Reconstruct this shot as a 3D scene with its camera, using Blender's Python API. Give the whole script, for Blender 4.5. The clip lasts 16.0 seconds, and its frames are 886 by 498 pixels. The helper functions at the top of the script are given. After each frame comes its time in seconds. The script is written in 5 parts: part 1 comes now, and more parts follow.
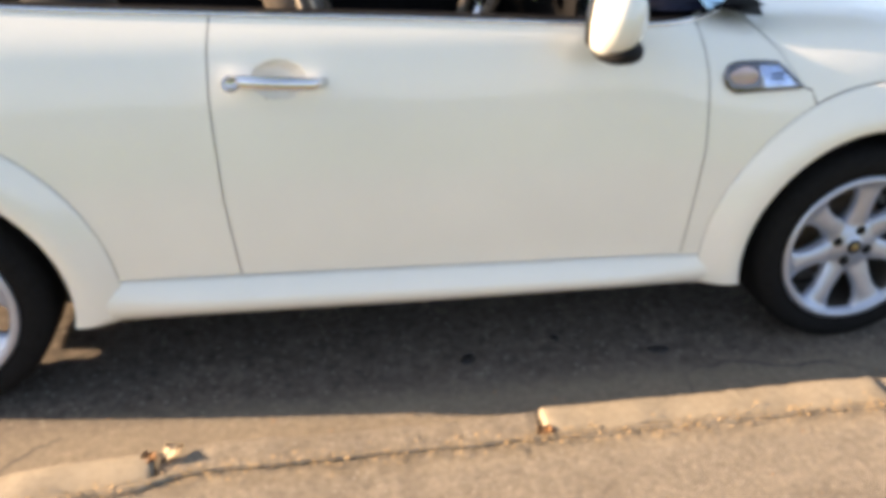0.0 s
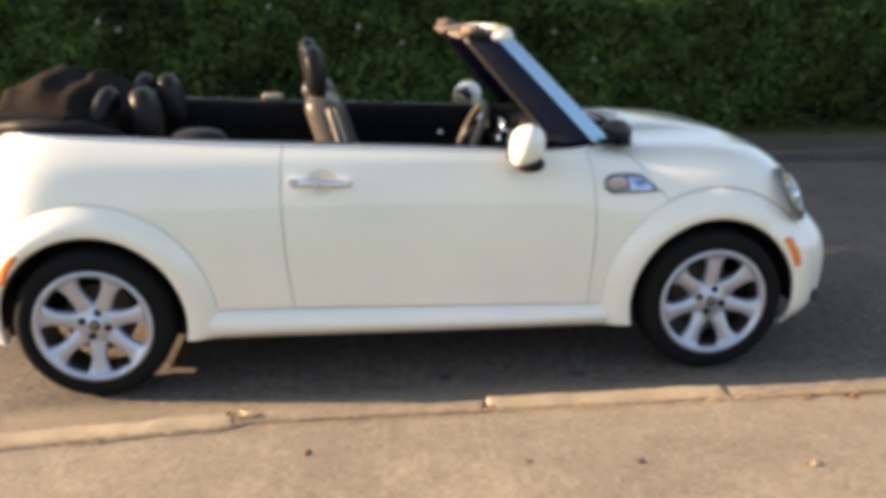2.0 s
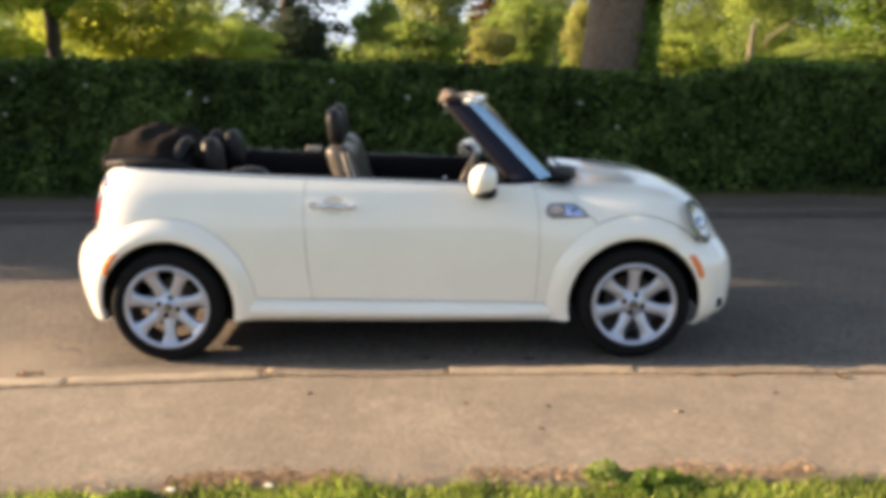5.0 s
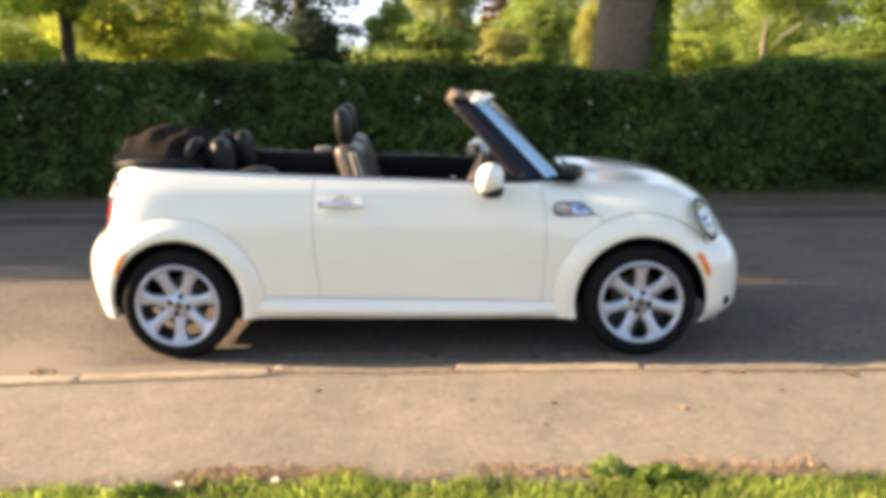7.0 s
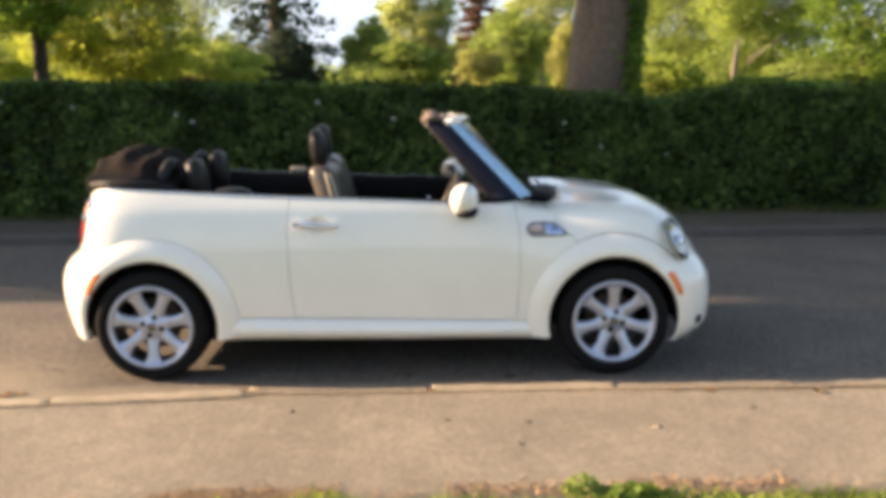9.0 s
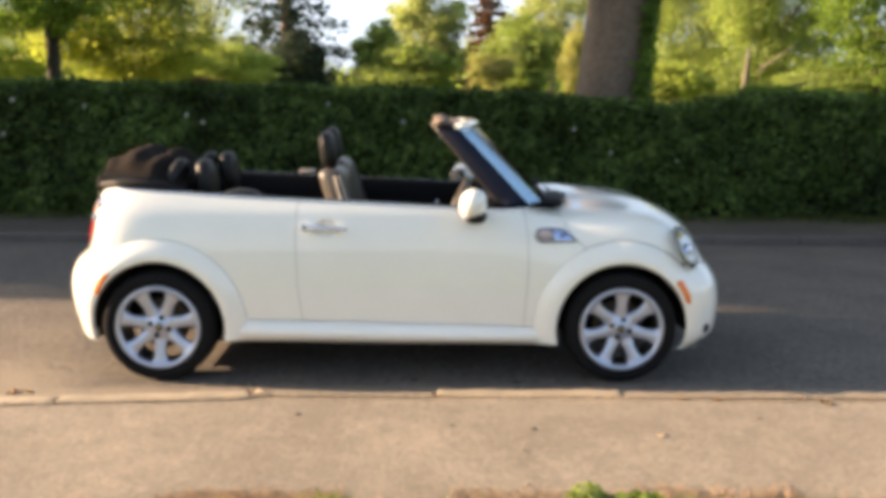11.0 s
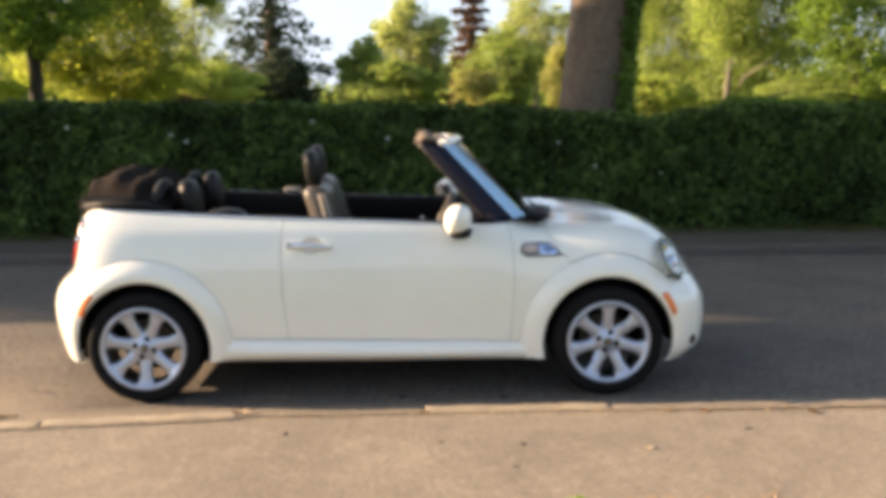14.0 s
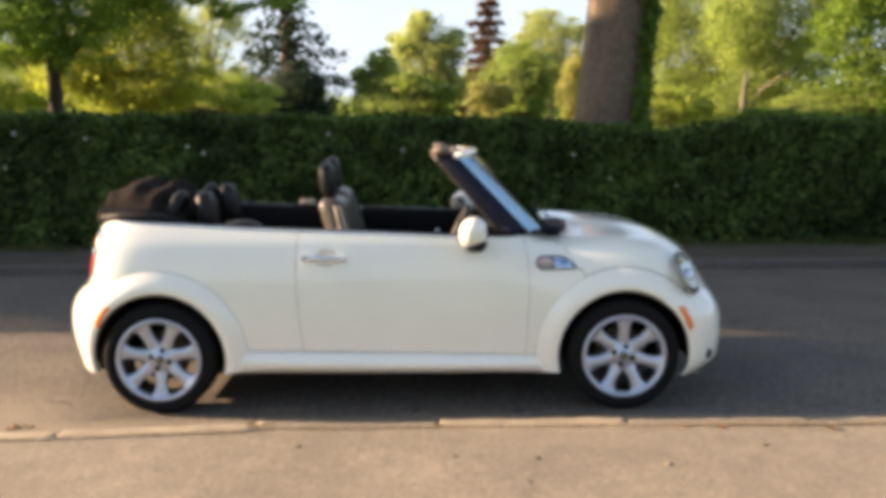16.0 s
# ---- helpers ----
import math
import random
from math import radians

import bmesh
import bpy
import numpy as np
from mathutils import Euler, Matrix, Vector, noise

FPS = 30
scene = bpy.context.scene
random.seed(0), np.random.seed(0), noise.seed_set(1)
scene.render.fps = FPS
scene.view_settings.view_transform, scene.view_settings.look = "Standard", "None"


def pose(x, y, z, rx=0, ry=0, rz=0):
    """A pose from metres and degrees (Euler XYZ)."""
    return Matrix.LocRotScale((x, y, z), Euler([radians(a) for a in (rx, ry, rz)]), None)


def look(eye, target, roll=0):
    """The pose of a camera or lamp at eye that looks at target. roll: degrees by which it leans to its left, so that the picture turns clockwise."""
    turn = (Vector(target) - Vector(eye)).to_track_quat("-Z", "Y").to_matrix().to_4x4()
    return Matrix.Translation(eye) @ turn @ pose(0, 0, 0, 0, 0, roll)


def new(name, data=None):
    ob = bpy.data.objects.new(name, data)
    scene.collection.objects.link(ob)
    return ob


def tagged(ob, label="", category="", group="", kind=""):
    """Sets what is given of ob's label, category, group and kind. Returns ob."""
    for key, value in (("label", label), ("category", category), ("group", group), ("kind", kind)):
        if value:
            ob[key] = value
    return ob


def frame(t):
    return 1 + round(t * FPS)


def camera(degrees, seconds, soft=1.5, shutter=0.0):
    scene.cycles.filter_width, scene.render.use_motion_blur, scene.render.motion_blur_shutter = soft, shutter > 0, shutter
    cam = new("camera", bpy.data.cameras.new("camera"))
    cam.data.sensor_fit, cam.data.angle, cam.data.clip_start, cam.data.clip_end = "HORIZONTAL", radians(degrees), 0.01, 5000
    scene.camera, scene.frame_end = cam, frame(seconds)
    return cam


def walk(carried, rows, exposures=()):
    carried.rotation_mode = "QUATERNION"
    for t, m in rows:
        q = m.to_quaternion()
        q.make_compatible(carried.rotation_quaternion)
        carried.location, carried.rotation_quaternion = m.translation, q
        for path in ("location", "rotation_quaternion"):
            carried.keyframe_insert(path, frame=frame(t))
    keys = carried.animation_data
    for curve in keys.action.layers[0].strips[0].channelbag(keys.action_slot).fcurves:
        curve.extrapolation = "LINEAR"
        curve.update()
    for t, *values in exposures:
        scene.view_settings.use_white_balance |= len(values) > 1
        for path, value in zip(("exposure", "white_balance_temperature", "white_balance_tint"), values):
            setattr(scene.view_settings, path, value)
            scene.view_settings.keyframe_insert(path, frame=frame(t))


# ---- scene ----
SOFT, SHUTTER = 5.4, 0.0
EXPOSURE = 2.13
GAIN = [(0.0, 0.1), (0.5, 0.02), (1.0, -0.07), (1.5, 0.0), (2.0, -0.04), (2.5, 0.07), (3.0, 0.11), (3.5, 0.07), (4.2, -0.14), (6.5, 0.1), (7.0, 0.22), (8.0, 0.03), (8.5, -0.07), (11.0, 0.04), (14.5, -0.12), (16.0, -0.13)]
cam = camera(55.1, 16.0, soft=SOFT, shutter=SHUTTER)
PATH = [
    (0, (-0.276, -2.716, 1.41), (0.016, -0.973, 0.473), 0.8),
    (0.5, (-0.336, -3.041, 1.484), (-0.127, -1.248, 0.622), 1.6),
    (1, (-0.319, -3.338, 1.506), (-0.146, -1.486, 0.772), 1.0),
    (1.5, (-0.196, -3.669, 1.518), (-0.04, -1.789, 0.856), 1.1),
    (2, (-0.207, -3.968, 1.507), (-0.012, -2.061, 0.938), -0.2),
    (2.5, (-0.135, -4.236, 1.475), (-0.074, -2.292, 1.01), -1.3),
    (3, (-0.07, -4.481, 1.487), (0.046, -2.532, 1.053), -0.0),
    (3.5, (-0.052, -4.701, 1.479), (0.091, -2.748, 1.069), -0.7),
    (4, (0.078, -4.872, 1.499), (0.114, -2.907, 1.126), -0.5),
    (4.2, (0.167, -4.948, 1.508), (0.173, -2.985, 1.123), -0.3),
    (6.3, (0.216, -5.197, 1.489), (0.243, -3.24, 1.077), -0.2),
    (6.5, (0.224, -5.183, 1.498), (0.237, -3.226, 1.088), -0.5),
    (7, (0.226, -5.17, 1.492), (0.208, -3.211, 1.09), -0.6),
    (7.5, (0.219, -5.177, 1.504), (0.206, -3.211, 1.134), -0.3),
    (8, (0.222, -5.187, 1.506), (0.201, -3.22, 1.145), -0.8),
    (8.5, (0.235, -5.189, 1.502), (0.27, -3.222, 1.142), -0.7),
    (11, (0.232, -5.184, 1.509), (0.252, -3.215, 1.158), 0.4),
    (11.5, (0.233, -5.175, 1.504), (0.253, -3.204, 1.163), 0.3),
    (12, (0.231, -5.175, 1.513), (0.27, -3.203, 1.178), 0.4),
    (12.5, (0.239, -5.175, 1.518), (0.284, -3.205, 1.177), 0.0),
    (13, (0.239, -5.179, 1.507), (0.291, -3.209, 1.166), -0.4),
    (13.5, (0.24, -5.189, 1.515), (0.295, -3.216, 1.193), -0.6),
    (14, (0.241, -5.184, 1.515), (0.291, -3.21, 1.198), -0.5),
    (14.5, (0.233, -5.176, 1.514), (0.283, -3.199, 1.217), -0.2),
    (15, (0.239, -5.185, 1.522), (0.297, -3.206, 1.243), -0.5),
    (15.5, (0.235, -5.185, 1.531), (0.28, -3.206, 1.249), -0.5),
    (16, (0.239, -5.177, 1.521), (0.255, -3.198, 1.231), -0.4),
]
walk(cam, [(t, look(eye, target, roll)) for t, eye, target, roll in PATH],
     exposures=[(t, EXPOSURE + e) for t, e in GAIN])

# ---------------------------------------------------------------- light
CLOUD = 0.34
SUN_ELEV, SUN_SIDE = 17.0, 6.8      # degrees above the horizon; degrees from the street's axis, towards the hedge
world = bpy.data.worlds.new("world")
scene.world = world
world.use_nodes = True
wn = world.node_tree.nodes
sky = wn.new("ShaderNodeTexSky")
sky.sky_type = "NISHITA"
sky.sun_disc = False
sky.sun_elevation = radians(SUN_ELEV)
sky.sun_rotation = radians(270 + SUN_SIDE)
sky.air_density, sky.dust_density = 0.82, 1.9
# thin high cloud over the whole sky, thicker towards the horizon where one looks through more of it
wl = world.node_tree.links
way = wn.new("ShaderNodeTexCoord").outputs["Generated"]
height = wn.new("ShaderNodeSeparateXYZ")
wl.new(way, height.inputs[0])
path_len = wn.new("ShaderNodeMath")
path_len.operation = "ADD"
wl.new(height.outputs[2], path_len.inputs[0])
path_len.inputs[1].default_value = 0.07
thick = wn.new("ShaderNodeMath")
thick.operation = "DIVIDE"
thick.inputs[0].default_value = CLOUD
wl.new(path_len.outputs[0], thick.inputs[1])
flat = wn.new("ShaderNodeMapping")
flat.inputs["Scale"].default_value = (1.0, 1.0, 3.0)
wl.new(way, flat.inputs["Vector"])
puff = wn.new("ShaderNodeTexNoise")
puff.inputs["Scale"].default_value, puff.inputs["Detail"].default_value = 2.6, 5.0
wl.new(flat.outputs[0], puff.inputs["Vector"])
veil = wn.new("ShaderNodeMath")
veil.operation, veil.use_clamp = "MULTIPLY", True
wl.new(thick.outputs[0], veil.inputs[0])
wl.new(puff.outputs["Fac"], veil.inputs[1])
cloud = wn.new("ShaderNodeMix")
cloud.data_type = "RGBA"
wl.new(veil.outputs[0], cloud.inputs["Factor"])
wl.new(sky.outputs[0], cloud.inputs["A"])
cloud.inputs["B"].default_value = (3.2, 3.5, 3.95, 1)
wl.new(cloud.outputs["Result"], wn["Background"].inputs[0])
wn["Background"].inputs[1].default_value = 0.078
sun_data = bpy.data.lights.new("sun", "SUN")
sun_data.energy, sun_data.angle, sun_data.color = 5.0, radians(0.6), (1.0, 0.70, 0.44)
sun = new("sun", sun_data)
sa, se = radians(SUN_SIDE), radians(SUN_ELEV)
SUN_AT = Vector((-math.cos(se) * math.cos(sa), math.cos(se) * math.sin(sa), math.sin(se)))
sun.matrix_world = look(SUN_AT * 60, (0, 0, 0))


# ---------------------------------------------------------------- materials
def node_mat(name):
    m = bpy.data.materials.new(name)
    m.use_nodes = True
    nt = m.node_tree
    return m, nt, nt.nodes["Principled BSDF"]


def noise_tex(nt, scale, detail=4.0, rough=0.6, vec=None):
    n = nt.nodes.new("ShaderNodeTexNoise")
    n.inputs["Scale"].default_value, n.inputs["Detail"].default_value = scale, detail
    n.inputs["Roughness"].default_value = rough
    if vec is not None:
        nt.links.new(vec, n.inputs["Vector"])
    return n.outputs["Fac"]


def ramp(nt, fac, stops):
    r = nt.nodes.new("ShaderNodeValToRGB")
    while len(r.color_ramp.elements) < len(stops):
        r.color_ramp.elements.new(0.5)
    for e, (p, c) in zip(r.color_ramp.elements, stops):
        e.position, e.color = p, (*c, 1) if len(c) == 3 else c
    nt.links.new(fac, r.inputs[0])
    return r.outputs[0]


def mix(nt, fac, a, b, mode="MIX"):
    n = nt.nodes.new("ShaderNodeMix")
    n.data_type, n.blend_type = "RGBA", mode
    for sock, v in ((n.inputs["Factor"], fac), (n.inputs["A"], a), (n.inputs["B"], b)):
        if isinstance(v, (int, float)):
            sock.default_value = v
        elif isinstance(v, tuple):
            sock.default_value = (*v, 1)
        else:
            nt.links.new(v, sock)
    return n.outputs["Result"]


def bump(nt, b, fac, strength, dist):
    n = nt.nodes.new("ShaderNodeBump")
    n.inputs["Strength"].default_value, n.inputs["Distance"].default_value = strength, dist
    nt.links.new(fac, n.inputs["Height"])
    nt.links.new(n.outputs[0], b.inputs["Normal"])


def place(nt):
    """The point in the world, so that one grain runs on over neighbouring pieces."""
    return nt.nodes.new("ShaderNodeNewGeometry").outputs["Position"]


def simple(name, colour, rough=0.5, metal=0.0, vary=0.12, scale=30.0, relief=0.0, coat=0.0, ior=1.5):
    m, nt, b = node_mat(name)
    p = place(nt)
    f = noise_tex(nt, scale, 5.0, 0.6, p)
    lo = tuple(max(0, c * (1 - vary)) for c in colour)
    hi = tuple(min(1, c * (1 + vary)) for c in colour)
    nt.links.new(ramp(nt, f, [(0.3, lo), (0.7, hi)]), b.inputs["Base Color"])
    b.inputs["Roughness"].default_value, b.inputs["Metallic"].default_value = rough, metal
    b.inputs["Coat Weight"].default_value, b.inputs["IOR"].default_value = coat, ior
    if coat:
        b.inputs["Coat Roughness"].default_value = 0.04
    if relief:
        bump(nt, b, f, 0.5, relief)
    return m


def rough_ground(name, stops, big_lo, big_hi, grain, relief, rough=0.9, chips=None, mottle=0.0):
    """Stony ground: fine aggregate, broad stains and relief."""
    m, nt, b = node_mat(name)
    p = place(nt)
    fine = noise_tex(nt, grain, 6.0, 0.75, p)
    broad = noise_tex(nt, 1.1, 5.0, 0.6, p)
    mid = noise_tex(nt, 9.0, 4.0, 0.6, p)
    col = ramp(nt, fine, stops)
    col = mix(nt, 1.0, col, ramp(nt, broad, [(0.35, big_lo), (0.65, big_hi)]), "MULTIPLY")
    col = mix(nt, 1.0, col, ramp(nt, mid, [(0.3, (0.86, 0.855, 0.85)), (0.7, (1.09, 1.09, 1.09))]), "MULTIPLY")
    if mottle:
        worn = noise_tex(nt, 26.0, 5.0, 0.75, p)
        col = mix(nt, 1.0, col, ramp(nt, worn, [(0.34, (1 - mottle,) * 3), (0.5, (1, 1, 1)), (0.66, (1 + mottle, 1 + 0.95 * mottle, 1 + 0.85 * mottle))]), "MULTIPLY")
    if chips:
        v = nt.nodes.new("ShaderNodeTexVoronoi")
        v.inputs["Scale"].default_value = chips[0]
        nt.links.new(p, v.inputs["Vector"])
        sel = ramp(nt, v.outputs["Distance"], [(0.0, (1, 1, 1)), (0.22, (1, 1, 1)), (0.3, (0, 0, 0))])
        pick = ramp(nt, v.outputs["Color"], [(0.0, (0, 0, 0)), (0.62, (0, 0, 0)), (0.66, (1, 1, 1))])
        col = mix(nt, mix(nt, 1.0, sel, pick, "MULTIPLY"), col, chips[1])
    nt.links.new(col, b.inputs["Base Color"])
    b.inputs["Roughness"].default_value = rough
    bump(nt, b, mix(nt, 0.35, fine, mid), 0.8, relief)
    return m


def leaf_mat(name, dark, light, glow=0.35, rough=0.5, patches=(0.6, 0.55, 1.4)):
    """Leaves that let some light through; each leaf has its own shade."""
    m, nt, b = node_mat(name)
    geo = nt.nodes.new("ShaderNodeNewGeometry")
    size, lo, hi = patches
    patch = noise_tex(nt, size, 4.0, 0.6, geo.outputs["Position"])
    col = ramp(nt, geo.outputs["Random Per Island"], [(0.0, dark), (1.0, light)])
    col = mix(nt, 1.0, col, ramp(nt, patch, [(0.32, (lo * 0.95, lo, lo)), (0.68, (hi * 1.03, hi, hi * 0.9))]), "MULTIPLY")
    nt.links.new(col, b.inputs["Base Color"])
    b.inputs["Roughness"].default_value = rough
    b.inputs["Specular IOR Level"].default_value = 0.2
    tr = nt.nodes.new("ShaderNodeBsdfTranslucent")
    nt.links.new(mix(nt, 1.0, col, (1.25, 1.38, 0.85), "MULTIPLY"), tr.inputs["Color"])
    ms = nt.nodes.new("ShaderNodeMixShader")
    ms.inputs[0].default_value = glow
    nt.links.new(b.outputs[0], ms.inputs[1])
    nt.links.new(tr.outputs[0], ms.inputs[2])
    nt.links.new(ms.outputs[0], nt.nodes["Material Output"].inputs[0])
    return m


def thin_glass(name, tint, ior=1.8):
    """A thin pane: clear straight through, with the gloss of glass."""
    m, nt, b = node_mat(name)
    clear = nt.nodes.new("ShaderNodeBsdfTransparent")
    clear.inputs[0].default_value = (*tint, 1)
    shine = nt.nodes.new("ShaderNodeBsdfGlossy")
    shine.inputs["Roughness"].default_value = 0.03
    fr = nt.nodes.new("ShaderNodeFresnel")
    fr.inputs["IOR"].default_value = ior
    ms = nt.nodes.new("ShaderNodeMixShader")
    nt.links.new(fr.outputs[0], ms.inputs[0])
    nt.links.new(clear.outputs[0], ms.inputs[1])
    nt.links.new(shine.outputs[0], ms.inputs[2])
    nt.links.new(ms.outputs[0], nt.nodes["Material Output"].inputs[0])
    return m


PAINT = simple("cream_white_paint", (0.82, 0.81, 0.745), 0.24, vary=0.025, scale=3.0, coat=1.0)
BLACK_PLASTIC = simple("black_plastic", (0.010, 0.010, 0.011), 0.6, vary=0.3, scale=60, ior=1.25)
GLOSS_BLACK = simple("gloss_black", (0.004, 0.006, 0.020), 0.45, vary=0.1, ior=1.3)
TRIM_BLACK = simple("black_interior_trim", (0.010, 0.010, 0.011), 0.85, vary=0.35, scale=80, relief=0.0008, ior=1.15)
GREY_LEATHER = simple("worn_grey_leather", (0.0095, 0.0092, 0.009), 0.46, vary=0.3, scale=30, relief=0.001, ior=1.33)
# steering wheel leather lightened to tan: sunlight on the rim is in the colour
SUNLIT_WHEEL_LEATHER = simple("sunlit_wheel_leather", (0.17, 0.142, 0.112), 0.38, vary=0.3, scale=40, relief=0.001, ior=1.45)
LEATHER = simple("black_leather", (0.0095, 0.0092, 0.009), 0.46, vary=0.3, scale=40, relief=0.001, ior=1.33)
SEAT_SIDE = simple("grey_seat_side_leather", (0.070, 0.061, 0.052), 0.40, vary=0.25, scale=40, relief=0.001, ior=1.45)
VISOR = simple("brown_visor_cloth", (0.15, 0.115, 0.09), 0.8, vary=0.15, scale=60, relief=0.001)
PILLAR_TRIM = simple("grey_brown_trim", (0.040, 0.034, 0.031), 0.55, vary=0.15, scale=60)
TAN = simple("beige_piping", (0.42, 0.36, 0.28), 0.55, vary=0.12, scale=50)
CLOTH = simple("dark_brown_soft_top_cloth", (0.0145, 0.0115, 0.0098), 0.95, vary=0.35, scale=120, relief=0.001, ior=1.15)
CHROME = simple("chrome", (0.74, 0.75, 0.78), 0.08, 1.0, vary=0.03, scale=20)
# silver made bluish: the reflected sky is put into the base colour
ALLOY = simple("silver_alloy", (0.46, 0.505, 0.61), 0.34, 0.62, vary=0.05, scale=18)
# darker copy of the alloy: the shade inside the barrel is in its colour
ALLOY_SHADED = simple("shaded_barrel_alloy", (0.12, 0.105, 0.09), 0.5, 0.6, vary=0.2, scale=30)
# chrome darkened to olive: the mirrored surroundings are put into its colour
LAMP_RING = simple("lamp_ring_chrome", (0.26, 0.27, 0.22), 0.15, 1.0, vary=0.1, scale=20)
DARK_CHROME = simple("smoked_chrome", (0.17, 0.175, 0.20), 0.25, 0.8, vary=0.15, scale=20)
# the sky's reflection in the glass edge, put into a blue metallic colour
PILLAR_EDGE = simple("sky_blue_glass_edge", (0.40, 0.56, 0.68), 0.07, 0.9, vary=0.05, scale=6)
# the oak trunk's unlit look, put into a darker bark colour
SHADED_BARK = simple("shaded_bark", (0.035, 0.028, 0.02), 0.9, vary=0.4, scale=12, relief=0.02)
TYRE = simple("tyre_rubber", (0.010, 0.010, 0.0105), 0.9, vary=0.3, scale=90, relief=0.0008, ior=1.2)
RUST = simple("brake_disc_iron", (0.10, 0.072, 0.048), 0.55, 0.4, vary=0.3, scale=50)
AMBER = simple("amber_lens", (0.75, 0.20, 0.04), 0.2, vary=0.1, coat=0.6)
RED = simple("red_lens", (0.50, 0.02, 0.02), 0.15, vary=0.1, coat=0.6)
LENS = thin_glass("clear_lens", (0.95, 0.97, 1.0), 1.3)
# reflector bowl in blue: the sky's reflection is put into its colour
LAMP_BOWL = simple("lamp_reflector", (0.50, 0.64, 0.90), 0.14, 1.0, vary=0.05)
SCREEN = thin_glass("windscreen_glass", (0.72, 0.86, 0.90))
GOLD = simple("hub_badge", (0.30, 0.22, 0.09), 0.35, 0.6, vary=0.3)
MIRROR_GLASS = simple("mirror_glass", (0.16, 0.165, 0.175), 0.02, 1.0, vary=0.0)
ROAD = rough_ground("road_asphalt", [(0.25, (0.050, 0.044, 0.039)), (0.5, (0.098, 0.085, 0.073)), (0.8, (0.172, 0.148, 0.124))],
                    (0.80, 0.79, 0.79), (1.16, 1.13, 1.08), 70.0, 0.010, chips=(48.0, (0.24, 0.215, 0.185)), mottle=0.55)
PAVE = rough_ground("pavement_asphalt", [(0.30, (0.138, 0.119, 0.093)), (0.5, (0.212, 0.184, 0.145)), (0.72, (0.300, 0.263, 0.211))],
                    (0.86, 0.855, 0.85), (1.10, 1.09, 1.07), 55.0, 0.008, chips=(60.0, (0.27, 0.24, 0.197)), mottle=0.13)


def add_grit_and_sun_tan(m):
    """Sandy tan grit on the asphalt along the kerb, and the sunlit road's tan painted in behind the car."""
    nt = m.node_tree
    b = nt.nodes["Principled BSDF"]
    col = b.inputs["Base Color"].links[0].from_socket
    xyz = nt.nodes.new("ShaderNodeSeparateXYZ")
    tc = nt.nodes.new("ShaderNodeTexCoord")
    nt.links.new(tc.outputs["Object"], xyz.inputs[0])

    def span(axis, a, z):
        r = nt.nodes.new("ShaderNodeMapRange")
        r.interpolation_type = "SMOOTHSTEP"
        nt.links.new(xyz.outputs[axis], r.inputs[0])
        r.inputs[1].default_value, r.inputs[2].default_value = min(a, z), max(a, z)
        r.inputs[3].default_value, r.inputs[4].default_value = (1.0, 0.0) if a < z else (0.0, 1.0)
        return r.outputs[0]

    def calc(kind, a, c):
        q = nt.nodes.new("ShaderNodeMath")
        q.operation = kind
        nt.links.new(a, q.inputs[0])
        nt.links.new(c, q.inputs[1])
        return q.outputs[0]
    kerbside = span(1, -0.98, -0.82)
    behind = calc("MULTIPLY", span(0, -2.1, -1.35), span(1, -0.95, -0.15))      # the sunlit road's lighter tan, painted in behind the car
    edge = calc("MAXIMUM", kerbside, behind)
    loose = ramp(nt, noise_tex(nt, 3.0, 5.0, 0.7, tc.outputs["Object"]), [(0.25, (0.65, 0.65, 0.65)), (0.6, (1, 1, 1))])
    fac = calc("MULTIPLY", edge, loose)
    sand_and_sun_tan = ramp(nt, noise_tex(nt, 45.0, 6.0, 0.75, tc.outputs["Object"]), [(0.25, (0.120, 0.101, 0.075)), (0.5, (0.190, 0.162, 0.121)), (0.8, (0.30, 0.256, 0.194))])
    nt.links.new(mix(nt, fac, col, sand_and_sun_tan), b.inputs["Base Color"])


def add_cracks(m, scale, width, dark):
    """Fine wandering cracks, broken here and there."""
    nt = m.node_tree
    b = nt.nodes["Principled BSDF"]
    col = b.inputs["Base Color"].links[0].from_socket
    tc = nt.nodes.new("ShaderNodeTexCoord")
    wob = nt.nodes.new("ShaderNodeTexNoise")
    wob.inputs["Scale"].default_value, wob.inputs["Detail"].default_value = 2.5, 5.0
    nt.links.new(tc.outputs["Object"], wob.inputs["Vector"])
    vor = nt.nodes.new("ShaderNodeTexVoronoi")
    vor.feature = "DISTANCE_TO_EDGE"
    vor.inputs["Scale"].default_value = scale
    nt.links.new(mix(nt, 0.22, tc.outputs["Object"], wob.outputs["Color"]), vor.inputs["Vector"])
    line = ramp(nt, vor.outputs["Distance"], [(0.0, (1, 1, 1)), (width, (0, 0, 0))])
    gone = ramp(nt, noise_tex(nt, 1.3, 3.0, 0.6, tc.outputs["Object"]), [(0.44, (0, 0, 0)), (0.56, (1, 1, 1))])
    nt.links.new(mix(nt, mix(nt, 1.0, line, gone, "MULTIPLY"), col, dark), b.inputs["Base Color"])


add_grit_and_sun_tan(ROAD)
add_cracks(ROAD, 1.1, 0.006, (0.050, 0.046, 0.042))
KERB = rough_ground("kerb_concrete", [(0.25, (0.20, 0.172, 0.130)), (0.55, (0.285, 0.248, 0.190)), (0.85, (0.37, 0.326, 0.256))],
                    (0.8, 0.79, 0.76), (1.1, 1.08, 1.04), 60.0, 0.002)
